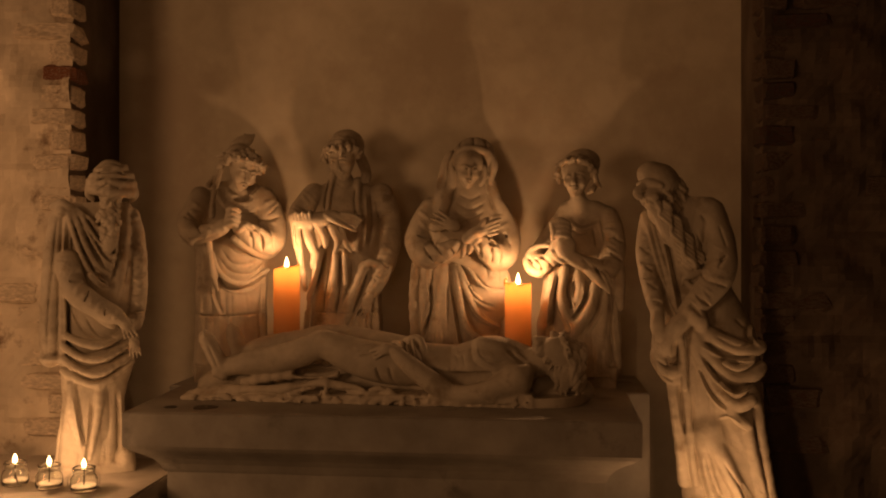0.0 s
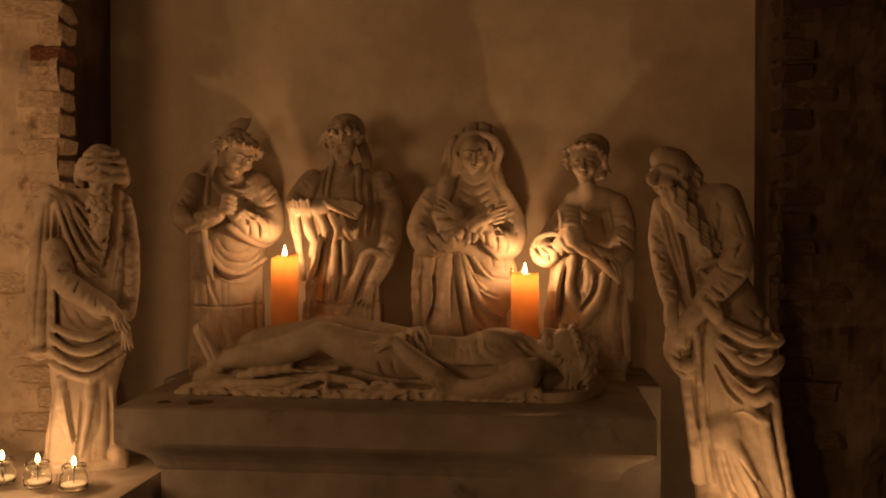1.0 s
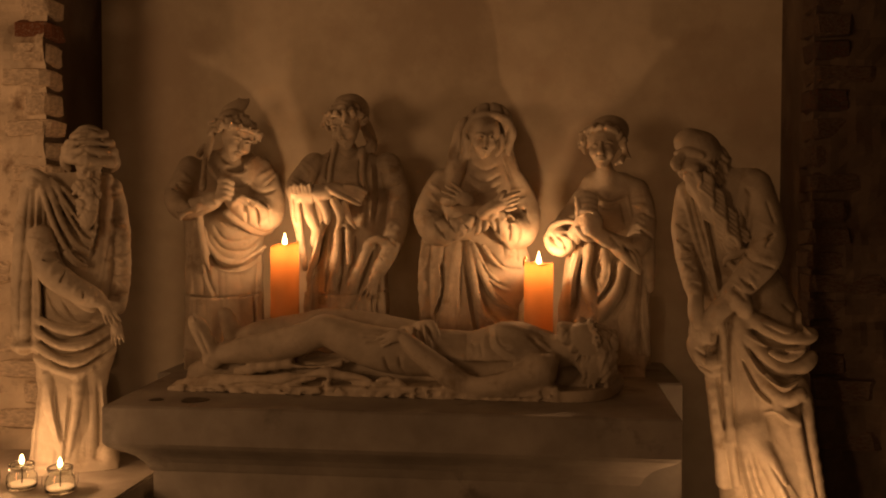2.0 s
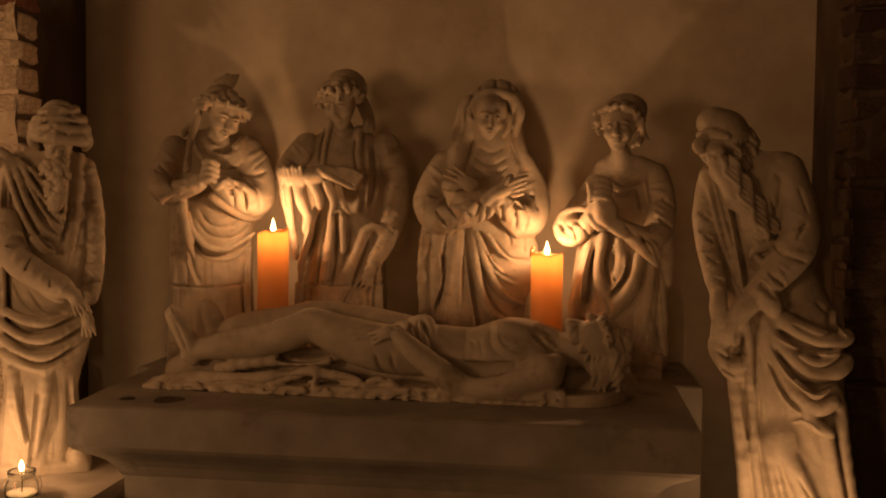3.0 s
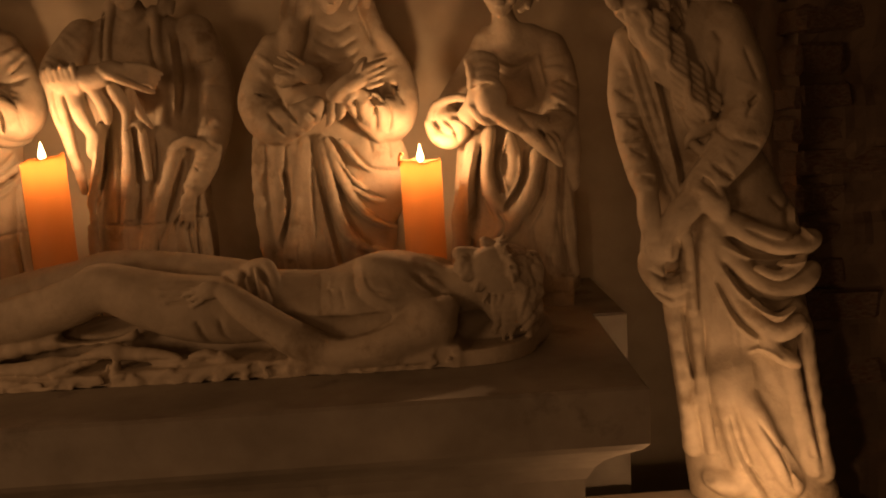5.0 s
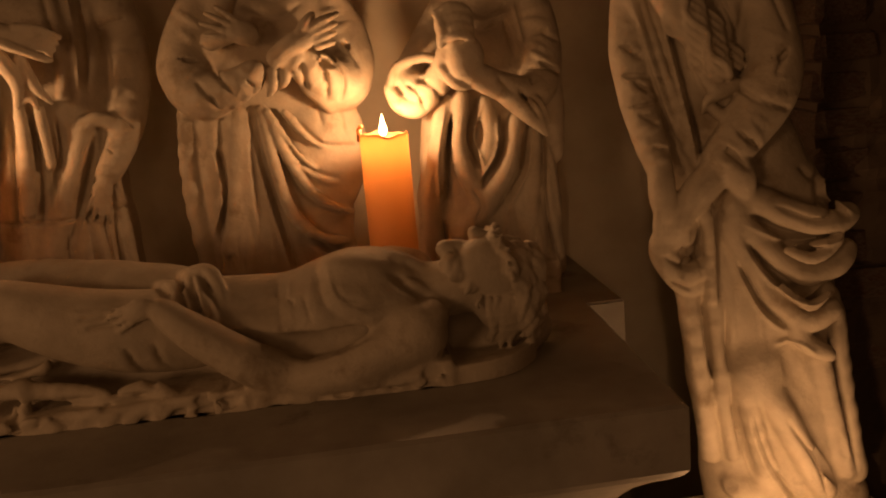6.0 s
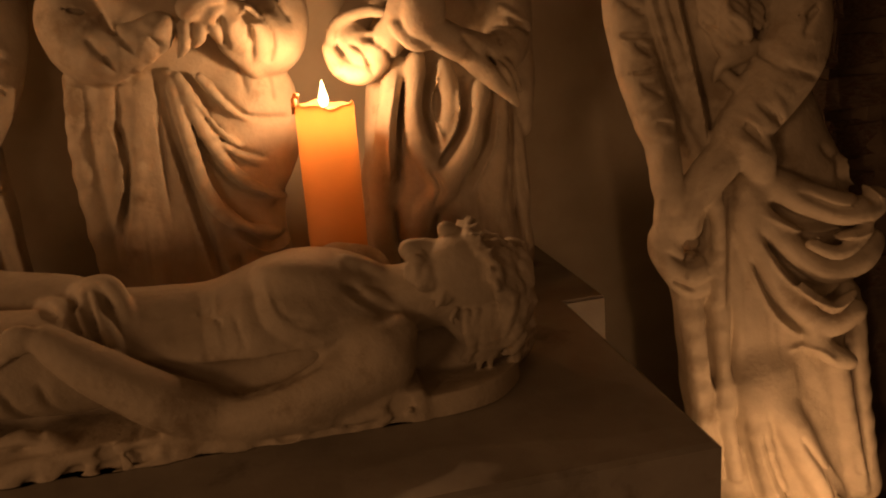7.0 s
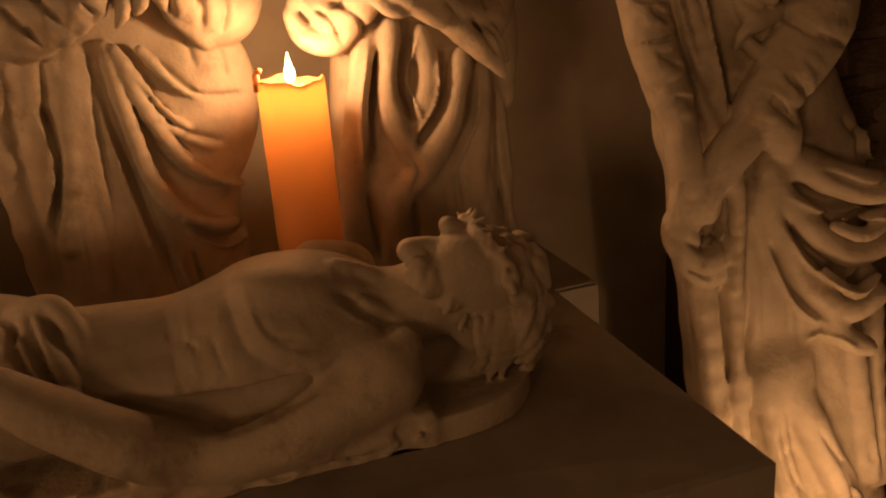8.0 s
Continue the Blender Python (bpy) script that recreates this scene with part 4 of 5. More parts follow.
def curly_haired_youth():
    c = Clay(915, 1120, 245, 700, -80, 115, 1.5)
    c.robe([(356, 1030, -6, 30, 22), (374, 1034, -6, 50, 26), (420, 1036, -4, 60, 32), (500, 1028, 0, 66, 36), (580, 1024, 2, 74, 40), (662, 1024, 2, 76, 44)])
    c.slab(956, 1090, 645, 700, -40, 36, 3)
    c.folds([(4, 7, (1008, 384), (1030, 400), (1060, 388)), (3, 6, (1000, 396), (1026, 414), (1050, 404)), (4, 8, (1066, 388), (1072, 430)), (3, 6, (1048, 400), (1056, 440))], 0)
    # skirt with a deep fold falling from the hands and one swept to the hip
    c.drape(1030, 1100, 500, 660, 7, 14, 150, 5, 0.05, 0.2), c.drape(955, 1040, 580, 660, 6, 14, 120, 9)
    c.limb([(984, 476, 40, 8), (972, 530, 38, 8), (962, 590, 34, 8), (964, 640, 32, 8)], 9), c.limb([(1000, 474, 46, 7), (994, 520, 44, 7), (1004, 560, 42, 6), (1020, 584, 40, 6)], 8)
    c.limb([(1052, 500, 42, 7), (1044, 536, 42, 7), (1022, 574, 42, 7), (1000, 600, 39, 7), (990, 630, 36, 6)], 8), c.limb([(1022, 480, 44, 6), (1026, 516, 42, 6), (1016, 546, 40, 5)], 8)
    c.limb([(1070, 512, 34, 7), (1064, 580, 34, 7), (1052, 640, 34, 7)], 4)
    c.folds([(4, 13, (990, 484), (982, 530), (980, 584)), (4, 12, (1012, 480), (1004, 516), (1014, 546)), (4, 13, (1038, 494), (1034, 530), (1012, 564)), (4, 11, (1060, 510), (1054, 550), (1026, 592)), (3, 9, (972, 590), (976, 650)), (3, 9, (1082, 500), (1080, 580), (1084, 650)),
             (3, 9, (1008, 600), (1006, 650)), (3, 8, (1002, 560), (1012, 580), (1004, 596))], 12)
    # sleeve hanging open at the near elbow
    c.limb([(998, 388, 0, 17), (964, 428, 14, 13), (950, 452, 28, 12), (966, 464, 46, 13), (984, 446, 70, 12), (990, 426, 82, 10)], 4)
    c.limb([(932, 460, 34, 6), (940, 476, 36, 8), (958, 482, 42, 8), (974, 470, 52, 7)], 3), c.limb([(934, 456, 34, 5), (942, 440, 36, 4.5), (964, 434, 44, 4), (976, 436, 54, 4)], 2)
    c.blob(958, 452, 54, 13, 5, 8, -25, 4, True)
    c.folds([(3, 8, (946, 456), (958, 466), (964, 484)), (3, 7, (958, 452), (974, 464), (980, 476)), (3, 7, (936, 458), (944, 468))], 20)
    # the other arm and the pointed end of its sleeve
    arm = [(1076, 386, 0, 20), (1086, 436, 14, 19), (1072, 474, 42, 17), (1036, 466, 72, 12), (1008, 452, 86, 11)]
    c.limb(arm, 5), c.wrinkles(arm[:4], 11, 4, 2.6)
    c.limb([(1040, 474, 72, 10), (1062, 494, 74, 9), (1076, 514, 72, 3)], 3), c.limb([(1084, 446, 24, 14), (1094, 490, 20, 10), (1096, 540, 12, 6)], 5), c.limb([(1050, 470, 66, 5), (1070, 486, 66, 5), (1080, 504, 66, 3)], 2)
    c.folds([(3, 9, (1050, 468), (1070, 500)), (3, 8, (1084, 420), (1102, 430)), (3, 8, (1078, 446), (1100, 462)), (3, 7, (1030, 456), (1046, 474))], 20)
    # folded hands
    c.blob(988, 410, 90, 12, 18, 11, -12, 3), c.blob(1002, 436, 90, 17, 20, 13, 10, 3), c.blob(994, 400, 84, 15, 12, 12, 0, 4)
    for i in range(4):
        c.limb([(978 + i * 2, 398 + i * 7, 98, 4), (990 + i * 2, 392 + i * 8, 104, 4.4), (1004 + i, 396 + i * 8, 100, 4), (1010, 406 + i * 7, 90, 3)], 1.2, n=3)
    c.limb([(980, 424, 96, 4), (982, 408, 102, 4), (978, 396, 99, 3)], 1.5, n=3)
    c.limb([(982, 446, 82, 6), (996, 460, 84, 6), (1014, 458, 84, 5)], 2)
    c.limb([(1022, 346, 10, 13), (1028, 376, 4, 18)], 8)
    at = c.head(1020, 316, 36, 27, -8, 0, 2)
    c.blob(1030, 290, 4, 33, 26, 36, 0, 4)
    c.hair(at, 27, 240, 8, 0.1, -0.8, 0.12, 0.22)
    c.curls(at, 26, [(-0.95, -0.85, 0.55), (-0.55, -1.0, 0.75), (-0.1, -1.06, 0.82), (0.3, -1.02, 0.8), (0.7, -0.9, 0.65), (1.0, -0.7, 0.45), (1.2, 0.0, 0.1), (1.3, 0.3, 0), (1.2, 0.6, 0), (-1.15, -0.4, 0.3), (-1.2, -0.1, 0.1), (-1.14, 0.2, 0), (1.2, -0.4, 0.2), (1.1, 0.75, 0.1)], 0.19)
    c.rough(0.3, 8, 5)
    return c


def bowed_bearded_man():
    c = Clay(1095, 1400, 270, 945, -85, 100, 1.6)
    c.robe([(350, 1216, -6, 40, 30), (385, 1208, -4, 62, 36), (450, 1206, -2, 62, 38), (520, 1222, 0, 72, 40), (590, 1246, 2, 82, 44), (680, 1256, 4, 80, 46), (760, 1264, 4, 78, 46), (840, 1278, 2, 80, 48), (915, 1284, 0, 82, 50)])
    c.limb([(1240, 908, 10, 26), (1300, 908, 14, 34), (1350, 912, 8, 24)], 14)
    # the coat hanging open over the long tunic
    c.limb([(1136, 384, 22, 12), (1150, 430, 30, 9), (1172, 490, 36, 8), (1194, 548, 40, 7)], 5)
    c.limb([(1152, 378, 26, 4), (1168, 430, 32, 5), (1186, 490, 36, 5), (1200, 540, 38, 4)], 3)
    c.limb([(1240, 366, 18, 12), (1228, 420, 30, 8), (1216, 462, 36, 6)], 6)
    c.folds([(4, 12, (1158, 376), (1176, 440), (1194, 520), (1202, 560)), (4, 7, (1142, 390), (1158, 450), (1182, 530)), (4, 8, (1206, 420), (1220, 460), (1228, 490)), (3, 8, (1232, 380), (1246, 400), (1252, 440)),
             (3, 6, (1220, 400), (1234, 440), (1226, 470)), (4, 9, (1250, 456), (1224, 478), (1206, 492)), (3, 7, (1204, 500), (1230, 512), (1240, 500))], 4)
    c.drape(1196, 1262, 560, 880, 7, 15, 130, 3, 0.12, 0.5)
    c.drape(1170, 1225, 660, 850, 6, 10, 120, 8, 0.10, 0.2)
    c.limb([(1184, 662, 30, 12), (1190, 740, 34, 12), (1204, 846, 34, 12)], 6), c.limb([(1206, 660, 36, 7), (1212, 760, 40, 8), (1226, 846, 42, 8)], 4)
    c.folds([(4, 12, (1196, 676), (1200, 720), (1206, 768)), (3, 8, (1172, 690), (1182, 760), (1192, 840)), (3, 9, (1218, 690), (1222, 770), (1232, 850))], 8)
    # cloth swung round the hip and bundled over the thigh
    c.limb([(1232, 578, 48, 9), (1270, 598, 54, 11), (1306, 612, 62, 11), (1334, 606, 52, 10)], 10)
    c.limb([(1224, 590, 52, 8), (1252, 628, 50, 9), (1288, 660, 56, 9), (1318, 656, 54, 8), (1336, 640, 46, 8)], 10)
    c.limb([(1222, 606, 50, 8), (1240, 646, 48, 8), (1266, 684, 51, 9), (1296, 706, 54, 8), (1320, 696, 56, 8)], 10)
    c.limb([(1276, 690, 52, 7), (1292, 726, 55, 8), (1316, 740, 58, 7)], 4), c.limb([(1300, 628, 66, 5), (1318, 626, 66, 5), (1324, 612, 62, 4)], 3)
    c.limb([(1272, 634, 66, 4), (1296, 642, 70, 5), (1320, 630, 64, 4)], 3), c.limb([(1268, 666, 66, 4), (1292, 688, 70, 4), (1310, 676, 66, 4)], 3)
    c.folds([(4, 13, (1236, 598), (1280, 622), (1326, 620)), (4, 12, (1232, 620), (1262, 656), (1296, 676), (1326, 664)), (4, 12, (1228, 640), (1254, 690), (1282, 716)), (3, 8, (1258, 590), (1296, 606), (1320, 596)),
             (4, 10, (1320, 560), (1312, 590), (1328, 606)), (4, 9, (1300, 500), (1322, 560), (1330, 590)), (3, 8, (1290, 560), (1310, 576), (1330, 566))], 20)
    c.limb([(1326, 690, 34, 8), (1336, 760, 36, 8), (1350, 850, 34, 8), (1356, 880, 32, 8)], 10), c.limb([(1312, 734, 42, 6), (1326, 800, 44, 6), (1342, 872, 42, 6)], 9)
    # the knee and the long lit folds over the shin
    c.blob(1250, 762, 40, 30, 34, 22, 20, 12), c.limb([(1256, 770, 50, 12), (1286, 830, 54, 12), (1316, 884, 52, 12)], 8), c.limb([(1234, 760, 48, 8), (1250, 840, 52, 9), (1280, 910, 50, 10)], 7)
    c.limb([(1276, 738, 60, 8), (1290, 766, 62, 14), (1312, 796, 58, 11)], 3, True), c.limb([(1304, 842, 60, 5), (1322, 862, 60, 9), (1338, 876, 54, 7)], 3, True)
    c.limb([(1318, 812, 60, 4), (1330, 834, 56, 6), (1336, 850, 52, 4)], 3, True)
    c.folds([(3, 9, (1270, 800), (1300, 846), (1316, 890)), (4, 8, (1240, 790), (1258, 850), (1290, 900)), (3, 9, (1318, 704), (1334, 790), (1350, 870)), (3, 7, (1228, 800), (1240, 860), (1256, 900)), (3, -6, (1262, 730), (1284, 726), (1304, 740))], 14)
    c.limb([(1206, 852, 36, 5), (1200, 846, 38, 5)], 2), c.blob(1240, 884, 46, 26, 14, 22, 10, 8)
    # arms in wrinkled sleeves
    left = [(1140, 384, 10, 16), (1134, 440, 20, 17), (1142, 490, 28, 17), (1156, 548, 42, 14)]
    right = [(1252, 376, 8, 24), (1268, 440, 24, 26), (1264, 484, 36, 27), (1240, 520, 46, 22), (1212, 548, 52, 17)]
    c.limb(left, 5), c.limb(right, 6), c.limb([(1212, 542, 56, 13), (1228, 560, 56, 16), (1240, 582, 52, 7)], 3)
    c.wrinkles(left, 17, 7, 2.4), c.wrinkles(right[1:], 16, 8, 2.8)
    c.folds([(3, 8, (1246, 452), (1232, 480), (1250, 500)), (3, 7, (1276, 450), (1262, 476)), (3, 9, (1224, 520), (1250, 540)), (3, 8, (1212, 536), (1236, 556)), (3, 7, (1246, 496), (1278, 506)), (3, 6, (1264, 400), (1278, 440)),
             (3, 7, (1134, 470), (1150, 482)), (3, 7, (1138, 500), (1158, 512)), (3, 6, (1128, 440), (1146, 452)), (3, 6, (1148, 530), (1166, 536))], 30)
    c.limb([(1202, 470, 38, 5), (1214, 486, 44, 6), (1232, 480, 42, 5)], 3), c.limb([(1206, 498, 42, 5), (1218, 508, 46, 5), (1230, 500, 44, 4)], 3), c.limb([(1214, 488, 46, 5), (1204, 492, 46, 4), (1200, 504, 42, 3)], 2)
    # the hands and the cloth between them
    c.limb([(1158, 552, 46, 12), (1158, 576, 52, 12), (1162, 596, 54, 11)], 4), c.limb([(1208, 560, 52, 14), (1192, 574, 54, 15), (1178, 594, 52, 13)], 4)
    for i in range(4):
        c.limb([(1186 - i * 8, 582 + i * 3, 63 - i * 2, 4.8), (1178 - i * 7, 604 + i * 2, 62 - i * 2, 4.4), (1178 - i * 6, 622 - i * 2, 54 - i * 2, 3.4)], 1.2, n=3)
    for i in range(3):
        c.limb([(1152 + i * 6, 592, 60 - i, 4.2), (1150 + i * 7, 612, 58, 3.8), (1156 + i * 6, 624, 52, 3)], 1.2, n=3)
    c.limb([(1156, 622, 48, 11), (1160, 640, 46, 11), (1176, 656, 42, 12), (1200, 650, 40, 10)], 5), c.limb([(1164, 650, 40, 10), (1180, 668, 38, 10), (1198, 668, 36, 8)], 4)
    c.blob(1174, 608, 42, 22, 22, 14, 0, 6), c.blob(1164, 606, 50, 17, 21, 11, 0, 5)
    c.limb([(1196, 590, 54, 7), (1204, 630, 50, 7), (1206, 680, 46, 6)], 4)
    c.folds([(3, 8, (1154, 632), (1178, 646), (1200, 636)), (3, 8, (1160, 658), (1186, 672)), (3, 8, (1192, 604), (1194, 660)), (3, 7, (1178, 622), (1172, 664)), (3, 9, (1208, 600), (1212, 690))], 22)
    # bald head bent forward, side hair, wavy beard
    c.limb([(1206, 376, 4, 24), (1180, 350, 18, 24)], 8)
    c.blob(1160, 322, 28, 36, 32, 34, 20, 5), c.blob(1142, 306, 30, 24, 20, 26, -20, 5), c.blob(1144, 346, 40, 22, 22, 22, 10, 5)
    c.limb([(1124, 328, 50, 5), (1142, 326, 60, 6), (1164, 332, 62, 5)], 3), c.limb([(1134, 330, 62, 5), (1122, 342, 66, 6.5), (1126, 350, 62, 6)], 2.5)
    c.blob(1128, 340, 68, 5, 4, 4, 0, 2), c.blob(1150, 341, 66, 8, 4.5, 5, 10, 3, True), c.blob(1152, 352, 58, 10, 8, 8, 0, 4)
    rng = np.random.default_rng(31)
    for i in range(46):
        a = rng.uniform(0, 1)
        x, y, q = 1166 + 32 * a, 318 + 44 * rng.uniform(0, 1), 54 - 30 * a + rng.uniform(-3, 3)
        c.limb([(x, y, q, 4.2), (x + 7 + rng.uniform(-4, 4), y + 8, q - 1, 4.0), (x + 9 + rng.uniform(-6, 6), y + 18, q - 2, 2.2)], 1.2, n=2)
    c.limb([(1148, 366, 50, 12), (1174, 404, 42, 15), (1206, 452, 36, 11), (1232, 484, 34, 5)], 5)
    for i in range(11):
        t = i / 10
        c.limb([(1132 + 42 * t + (6.6 - 0.5 * t) * j + 4.6 * math.sin(j * 1.9 + i * 1.4) + (0.5 - t) * 0.5 * j, 360 + j * (11.0 - 2.0 * t) + 3 * t, 62 - 12 * abs(2 * t - 1) - j * 1.1, 4.4 - 0.16 * j) for j in range(12)], 1.0, n=3)
    c.limb([(1176, 872, 30, 12), (1204, 872, 50, 13), (1226, 866, 70, 7)], 3, True)
    c.rough(0.35, 9, 6)
    return c


def recumbent_man():
    c = Clay(322, 1095, 556, 740, -105, 92, 1.6)
    c.slab(338, 952, 688, 740, -90, 60, 4), c.rounded_end(950, 92, -40, 98, 695, 740)
    c.limb([(362, 676, 0, 16), (420, 666, -10, 18), (600, 670, -20, 22), (900, 686, -20, 22), (1040, 692, -20, 18)], 12)
    # crumpled shroud and broken edge of the slab
    c.limb([(350, 688, 40, 7), (420, 682, 42, 8), (480, 684, 44, 8), (540, 678, 42, 7)], 10)
    c.limb([(500, 692, 46, 5), (550, 678, 44, 6), (588, 670, 42, 7), (584, 690, 48, 5)], 6), c.limb([(590, 672, 40, 6), (640, 680, 44, 6), (668, 690, 48, 5)], 7)
    c.limb([(660, 700, 48, 5), (668, 686, 46, 5), (690, 682, 45, 5), (708, 690, 48, 4)], 8), c.limb([(440, 670, 30, 8), (520, 658, 26, 8), (600, 656, 26, 8)], 6)
    rng = np.random.default_rng(11)
    for i in range(170):
        x = rng.uniform(345, 940)
        c.blob(x, rng.uniform(690, 712), 59 + rng.uniform(-2, 3), rng.uniform(4, 12), rng.uniform(2.5, 6), rng.uniform(1.5, 3.5), rng.uniform(-20, 20), 4, i % 4 == 0)
    c.folds([(3.5, 6, (505, 690), (560, 676), (620, 686)), (3, 5, (420, 690), (480, 684), (540, 694)), (3, 6, (650, 690), (690, 684)), (3.5, 5, (610, 680), (700, 684)),
             (3, 4, (360, 690), (420, 694)), (3, 7, (586, 672), (582, 694)), (3.5, 4, (820, 702), (920, 706))], 24)
    # far leg, near leg, feet
    c.limb([(402, 640, -40, 16), (450, 620, -40, 21), (530, 606, -36, 21), (580, 598, -32, 20), (660, 612, -30, 24), (720, 630, -28, 29)], 6)
    c.limb([(396, 646, 24, 13), (430, 640, 24, 17), (490, 632, 25, 22), (540, 620, 26, 23), (580, 606, 26, 23), (620, 620, 26, 28), (670, 636, 22, 33), (720, 644, 12, 34)], 5)
    c.blob(578, 594, 28, 20, 12, 16, 8, 8), c.limb([(440, 624, 30, 4), (500, 612, 34, 5), (560, 596, 36, 5)], 7)
    c.limb([(398, 640, 28, 14), (386, 620, 28, 13), (376, 602, 28, 12), (369, 590, 28, 9)], 4), c.limb([(394, 652, 28, 12), (402, 658, 28, 10)], 4)
    c.limb([(408, 626, -40, 15), (398, 602, -40, 13), (390, 586, -40, 10)], 5)
    for i in range(5):
        c.limb([(368 + i * 1.2, 590 - i * 0.6, 16 + i * 5.4, 4.0), (364 + i * 1.8, 581 + abs(3 - i), 17 + i * 5.4, 3.2)], 1.2, n=2)
    c.folds([(3, 5, (378, 600), (392, 630), (398, 644)), (3, 4, (384, 596), (400, 622))], 14)
    c.blob(566, 652, 36, 40, 9, 60, -4, 4, True)
    # trunk: narrow waist, arched rib cage, breast and collar bone
    c.limb([(720, 640, -8, 34), (770, 644, -12, 33), (812, 646, -14, 32), (870, 638, -14, 40), (905, 646, -14, 38), (925, 655, -18, 30)], 9)
    c.limb([(735, 650, 12, 26), (800, 654, 12, 25), (860, 646, 14, 32), (905, 652, 14, 29)], 9), c.limb([(735, 656, -42, 25), (800, 658, -44, 25), (860, 650, -44, 30), (905, 656, -44, 28)], 10)
    c.blob(876, 612, 6, 34, 17, 24, 14, 8), c.blob(866, 620, -34, 32, 16, 20, 8, 8)
    c.limb([(908, 604, 2, 5), (930, 616, 0, 5), (950, 630, -4, 5)], 5), c.limb([(918, 628, 22, 6), (936, 640, 20, 6), (950, 650, 22, 7)], 6)
    c.folds([(7, 4, (838, 606), (846, 632), (876, 652)), (4, 4, (858, 628), (880, 636), (906, 634)), (4, 7, (900, 612), (926, 632), (942, 642)), (5, 3, (800, 608), (806, 650)), (3, 3, (852, 614), (862, 626), (880, 630)),
             (3, 2.5, (862, 640), (884, 648)), (3, 2.5, (826, 622), (832, 646)), (3, 4, (914, 606), (940, 626)), (2, 4, (812, 626), (818, 628))], 0)
    # loin cloth
    c.limb([(712, 608, -30, 9), (730, 608, 2, 8), (742, 624, 27, 6), (750, 652, 40, 5)], 4), c.limb([(696, 612, -10, 7), (716, 610, 14, 7), (734, 630, 32, 5), (740, 652, 42, 4)], 4), c.limb([(722, 602, -10, 6), (742, 600, -2, 6), (752, 612, 10, 5), (756, 632, 24, 4)], 4)
    c.folds([(2.5, 8, (728, 594), (736, 620), (748, 650)), (2.5, 8, (718, 600), (728, 622), (740, 646)), (3, 6, (700, 604), (716, 612)), (2.5, 7, (736, 596), (746, 616))], 6)
    c.folds([(3, 10, (678, 640), (684, 664), (698, 682)), (3, 10, (700, 640), (704, 662), (716, 680)), (2.5, 8, (742, 672), (756, 690))], 36)
    # near arm, bent across the hip
    c.blob(920, 664, 40, 30, 27, 24, 25, 6), c.blob(938, 652, 34, 16, 14, 18, 30, 5), c.limb([(924, 668, 42, 24), (880, 680, 48, 21), (840, 686, 50, 18), (806, 686, 46, 17)], 5)
    c.limb([(768, 646, 40, 4), (800, 660, 42, 9), (828, 664, 40, 12), (862, 658, 38, 9), (898, 650, 34, 5)], 4, True), c.limb([(786, 650, 54, 6), (828, 660, 56, 11), (876, 654, 54, 7)], 4, True)
    c.limb([(806, 686, 46, 17), (770, 664, 54, 17), (735, 636, 54, 14), (710, 614, 52, 10)], 5)
    c.hand(694, 611, 54, 165, 14, 8, 1.5, 1.2, 4)
    c.folds([(2.5, 6, (640, 606), (664, 606), (690, 604)), (2.5, 6, (644, 614), (670, 614)), (2.5, 6, (648, 622), (676, 621))], 44)
    c.blob(702, 608, 66, 3, 2.5, 4, 0, 1.5, True)
    c.limb([(905, 628, -78, 17), (930, 646, -84, 20), (880, 670, -92, 18), (820, 680, -94, 16)], 6)
    # head laid back: bearded chin towards the chest, cheek, brow, crown of twigs, falling locks
    c.limb([(920, 642, -10, 24), (950, 640, -2, 22), (975, 636, 0, 24)], 7), c.limb([(930, 640, 14, 4), (955, 632, 18, 5), (978, 626, 20, 4)], 5)
    c.blob(1004, 634, 0, 40, 39, 36, 0, 5), c.blob(990, 618, 10, 30, 25, 26, -10, 6), c.blob(1004, 624, 22, 24, 22, 14, 0, 8)
    c.limb([(988, 596, 2, 5), (984, 590, 2, 4.5), (994, 594, 2, 4)], 3), c.limb([(972, 602, 6, 7), (962, 602, 6, 7), (954, 600, 8, 6)], 4)
    for i in range(46):
        t, a = rng.uniform(0, 1), rng.uniform(-0.3, 1.3)
        x, y, q = 956 + 28 * t, 598 + 22 * t * t + 22 * a * (0.4 + t * 0.5), 6 + 20 * math.sin(max(a, 0) * 1.2) + 6 * t
        c.limb([(x, y, q, 3.2), (x - 3 + rng.uniform(-4, 4), y + 6, q + 2, 2.8), (x - 5 + rng.uniform(-4, 4), y + 10, q + 1, 2)], 1.2, n=2)
    for o in (0.0, 2.1):
        ring = [(1018 - 16 * math.cos(a) + 3.5 * math.sin(7 * a + o), 632 - 39 * math.cos(a) + 2 * math.sin(5 * a + o), 41 * math.sin(a) + 2, 3.8) for a in np.linspace(0, 2 * math.pi, 41)]
        c.limb(ring, 1.2, n=1)
    for i in range(26):
        a = rng.uniform(-0.8, 2.2)
        x, y, q = 1018 - 16 * math.cos(a), 632 - 40 * math.cos(a), 42 * math.sin(a) + 2
        c.limb([(x, y, q, 3.0), (x + rng.uniform(-8, 9), y - 5 * math.cos(a) + rng.uniform(-3, 3), q + 5 * math.sin(a), 1.6)], 1.2, n=2)
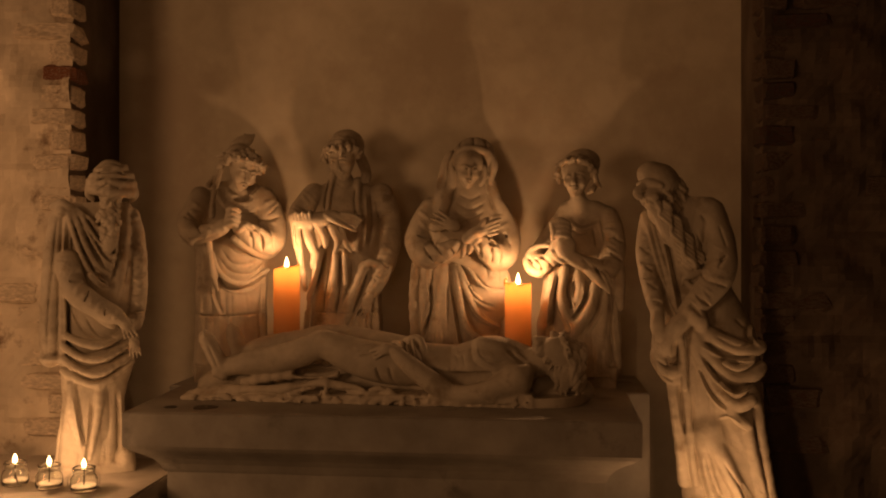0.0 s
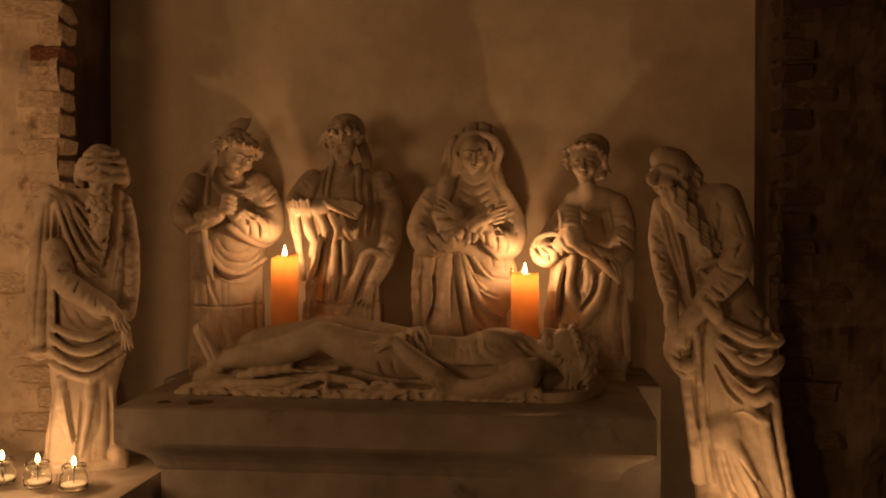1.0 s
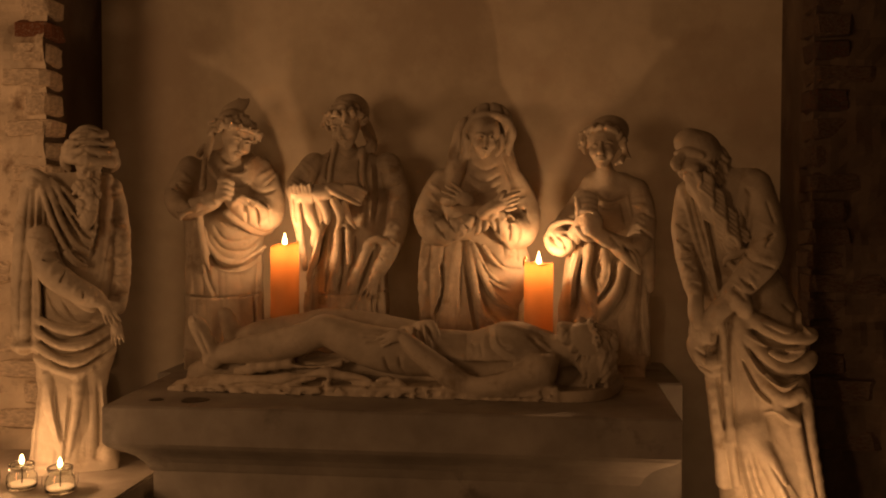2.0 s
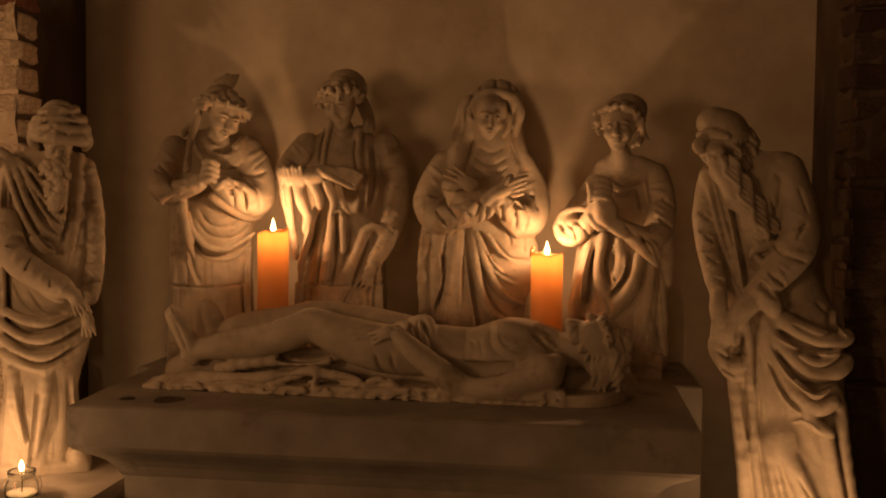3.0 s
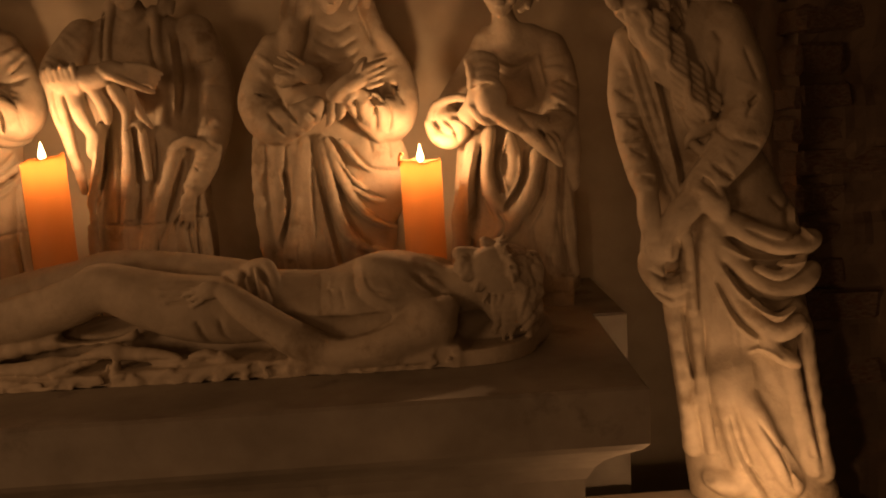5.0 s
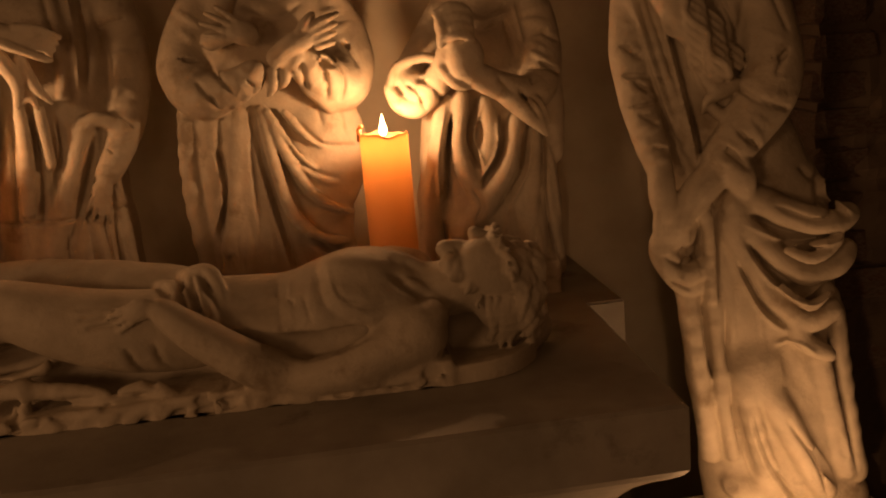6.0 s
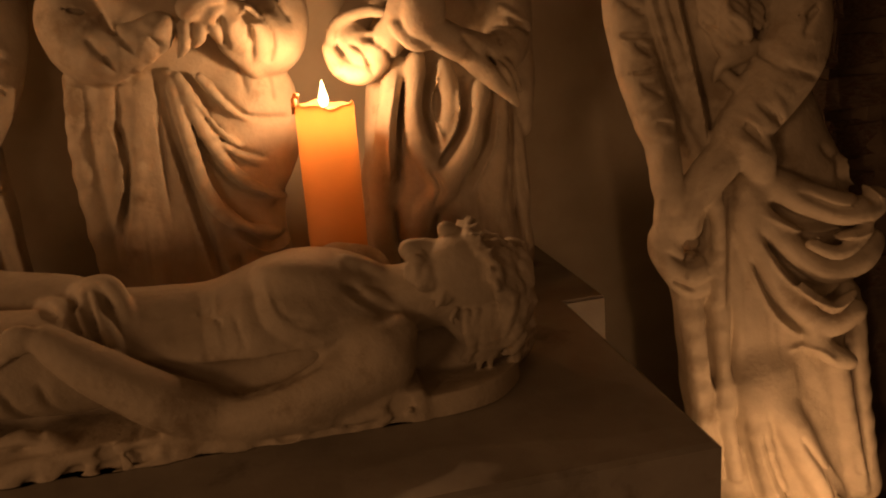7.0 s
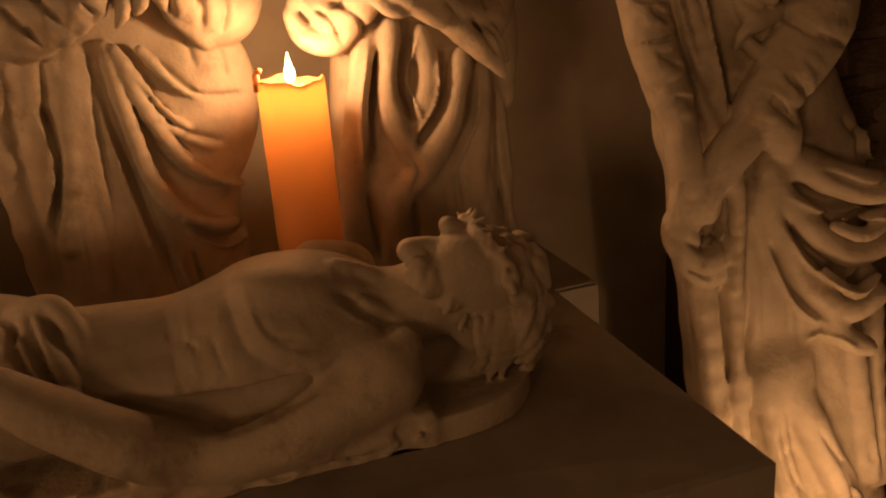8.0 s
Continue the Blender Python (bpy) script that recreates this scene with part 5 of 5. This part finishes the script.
    for i in range(90):
        a, l = rng.uniform(-0.3, 2.7), rng.uniform(0, 1)
        x, y, q = 1022 + 20 * l - 12 * math.cos(a) * (1 - l), 634 - 36 * math.cos(a) * (1 - 0.35 * l), 36 * math.sin(a) * (1 - 0.3 * l) + 3
        w = rng.uniform(-5, 5)
        c.limb([(x, y, q, 4.6), (x + w, y + 9, q + 3, 4.6), (x - w * 0.6, y + 19, q + 3, 4), (x + w * 0.8 - 4, y + 30, q, 2.2)], 1.2, n=2)
    c.blob(1012, 660, 14, 30, 24, 20, 0, 6)
    for i in range(18):
        x = rng.uniform(990, 1034)
        c.limb([(x, 646, 34, 4.5), (x - 5 + rng.uniform(-4, 4), 660, 36, 4.5), (x - 2 + rng.uniform(-5, 5), 674, 33, 4), (x - 8 + rng.uniform(-6, 8), rng.uniform(674, 696), 26, 2)], 1.2, n=2)
    c.limb([(972, 704, 0, 14), (1008, 694, -12, 20), (1044, 696, -24, 15)], 6)
    c.rough(0.3, 9, 7)
    return c


statue(bearded_man_with_turban(), "statue", "pale stone statue of a turbaned bearded man on a plinth", (-1.278, 2.431, 0.8105), 27.73, 0.001532, 0.001650, (165, 829))
statue(mourner_with_clasped_hands(), "statue", "pale stone statue of a crowned mourner with clasped hands", (-1.011, 2.881, 1.0120), 19.33, 0.001869, 0.001922, (415, 669), deep=0.92)
statue(long_haired_mourner(), "statue", "pale stone statue of a long-haired mourner in a robe", (-0.634, 2.900, 1.0120), 12.32, 0.001897, 0.001909, (610, 670), deep=0.92)
statue(veiled_woman(), "statue", "pale stone statue of a veiled woman with crossed hands", (-0.242, 2.911, 1.0120), 4.75, 0.001889, 0.001890, (815, 673), deep=0.92)
statue(curly_haired_youth(), "statue", "pale stone statue of a curly-haired youth with folded hands", (0.139, 2.859, 1.0120), -2.78, 0.001810, 0.001831, (1020, 680), deep=0.90)
statue(bowed_bearded_man(), "statue", "pale stone statue of a bowed bearded man in a coat", (0.502, 2.549, 0.6850), -10.88, 0.001540, 0.001608, (1250, 917))
statue(recumbent_man(), "statue", "pale stone figure lying on a slab on the altar", (-0.415, 2.505, 1.0155), -2.4, 0.001644, 0.00165, (690, 704), -0.0000954, 0.026)


# ---- bricks of the two walls beside the niche ----
def brick_mesh(rng):
    """A worn brick of unit size with uneven corners; its face looks towards -y."""
    bm = bmesh.new()
    bmesh.ops.create_cube(bm, size=1)
    bmesh.ops.bevel(bm, geom=bm.edges[:], offset=0.12, segments=1, affect="EDGES")
    for v in bm.verts:
        v.co += Vector((rng.uniform(-0.05, 0.05), rng.uniform(-0.05, 0.05), rng.uniform(-0.06, 0.06)))
    me = bpy.data.meshes.new("brick")
    bm.to_mesh(me)
    bm.free()
    return me


def lay_bricks(wall, edge, away, plain, red, red_rows, seed):
    rng = random.Random(seed)
    shapes = {m.name: [brick_mesh(rng) for _ in range(7)] for m in (plain, red)}
    for m in (plain, red):
        for me in shapes[m.name]:
            me.materials.append(m)
    z, row = 0.86, 0
    while z < 2.75:
        h = rng.uniform(0.048, 0.064)
        x, first = edge - away * rng.uniform(-0.003, 0.004), True
        while abs(x - edge) < 0.40:
            w = rng.uniform(0.09, 0.21) if not (first and row % 2) else rng.uniform(0.07, 0.11)
            if first or rng.random() < 0.12:
                kind = red if (row in red_rows and first) else plain
                ob = new("brick", rng.choice(shapes[kind.name]))
                depth = 0.10
                proud = rng.uniform(-0.006, 0.002) if not first else rng.uniform(-0.003, 0.005)
                ob.matrix_basis = pose(x + away * w / 2, 2.600 - proud + depth / 2, z + h / 2, rng.uniform(-2, 2), rng.uniform(-2, 2), rng.uniform(-2, 2)) @ Matrix.Diagonal((w, depth, h, 1))
                ob.parent = wall
            x += away * (w + rng.uniform(0.008, 0.02))
            first = False
        z += h + rng.uniform(0.008, 0.016)
        row += 1


# darker brick colours that carry the shade of the east wall
SHADED_RED = material("shaded_red_brick", (0.10, 0.05, 0.034), 0.95, 0.35, 12, 0.8, 60, (0.08, 0.06, 0.045), 9.0, 0.5)
SHADED_BRICK = material("shaded_brick", (0.14, 0.105, 0.078), 0.95, 0.35, 12, 0.8, 60, (0.10, 0.06, 0.04), 11.0, 0.55)
lay_bricks(west, -1.437, -1, OLD_BRICK, BRICK, (16, 20), 3)
lay_bricks(east, 0.654, 1, SHADED_BRICK, SHADED_RED, (13, 15, 18), 4)
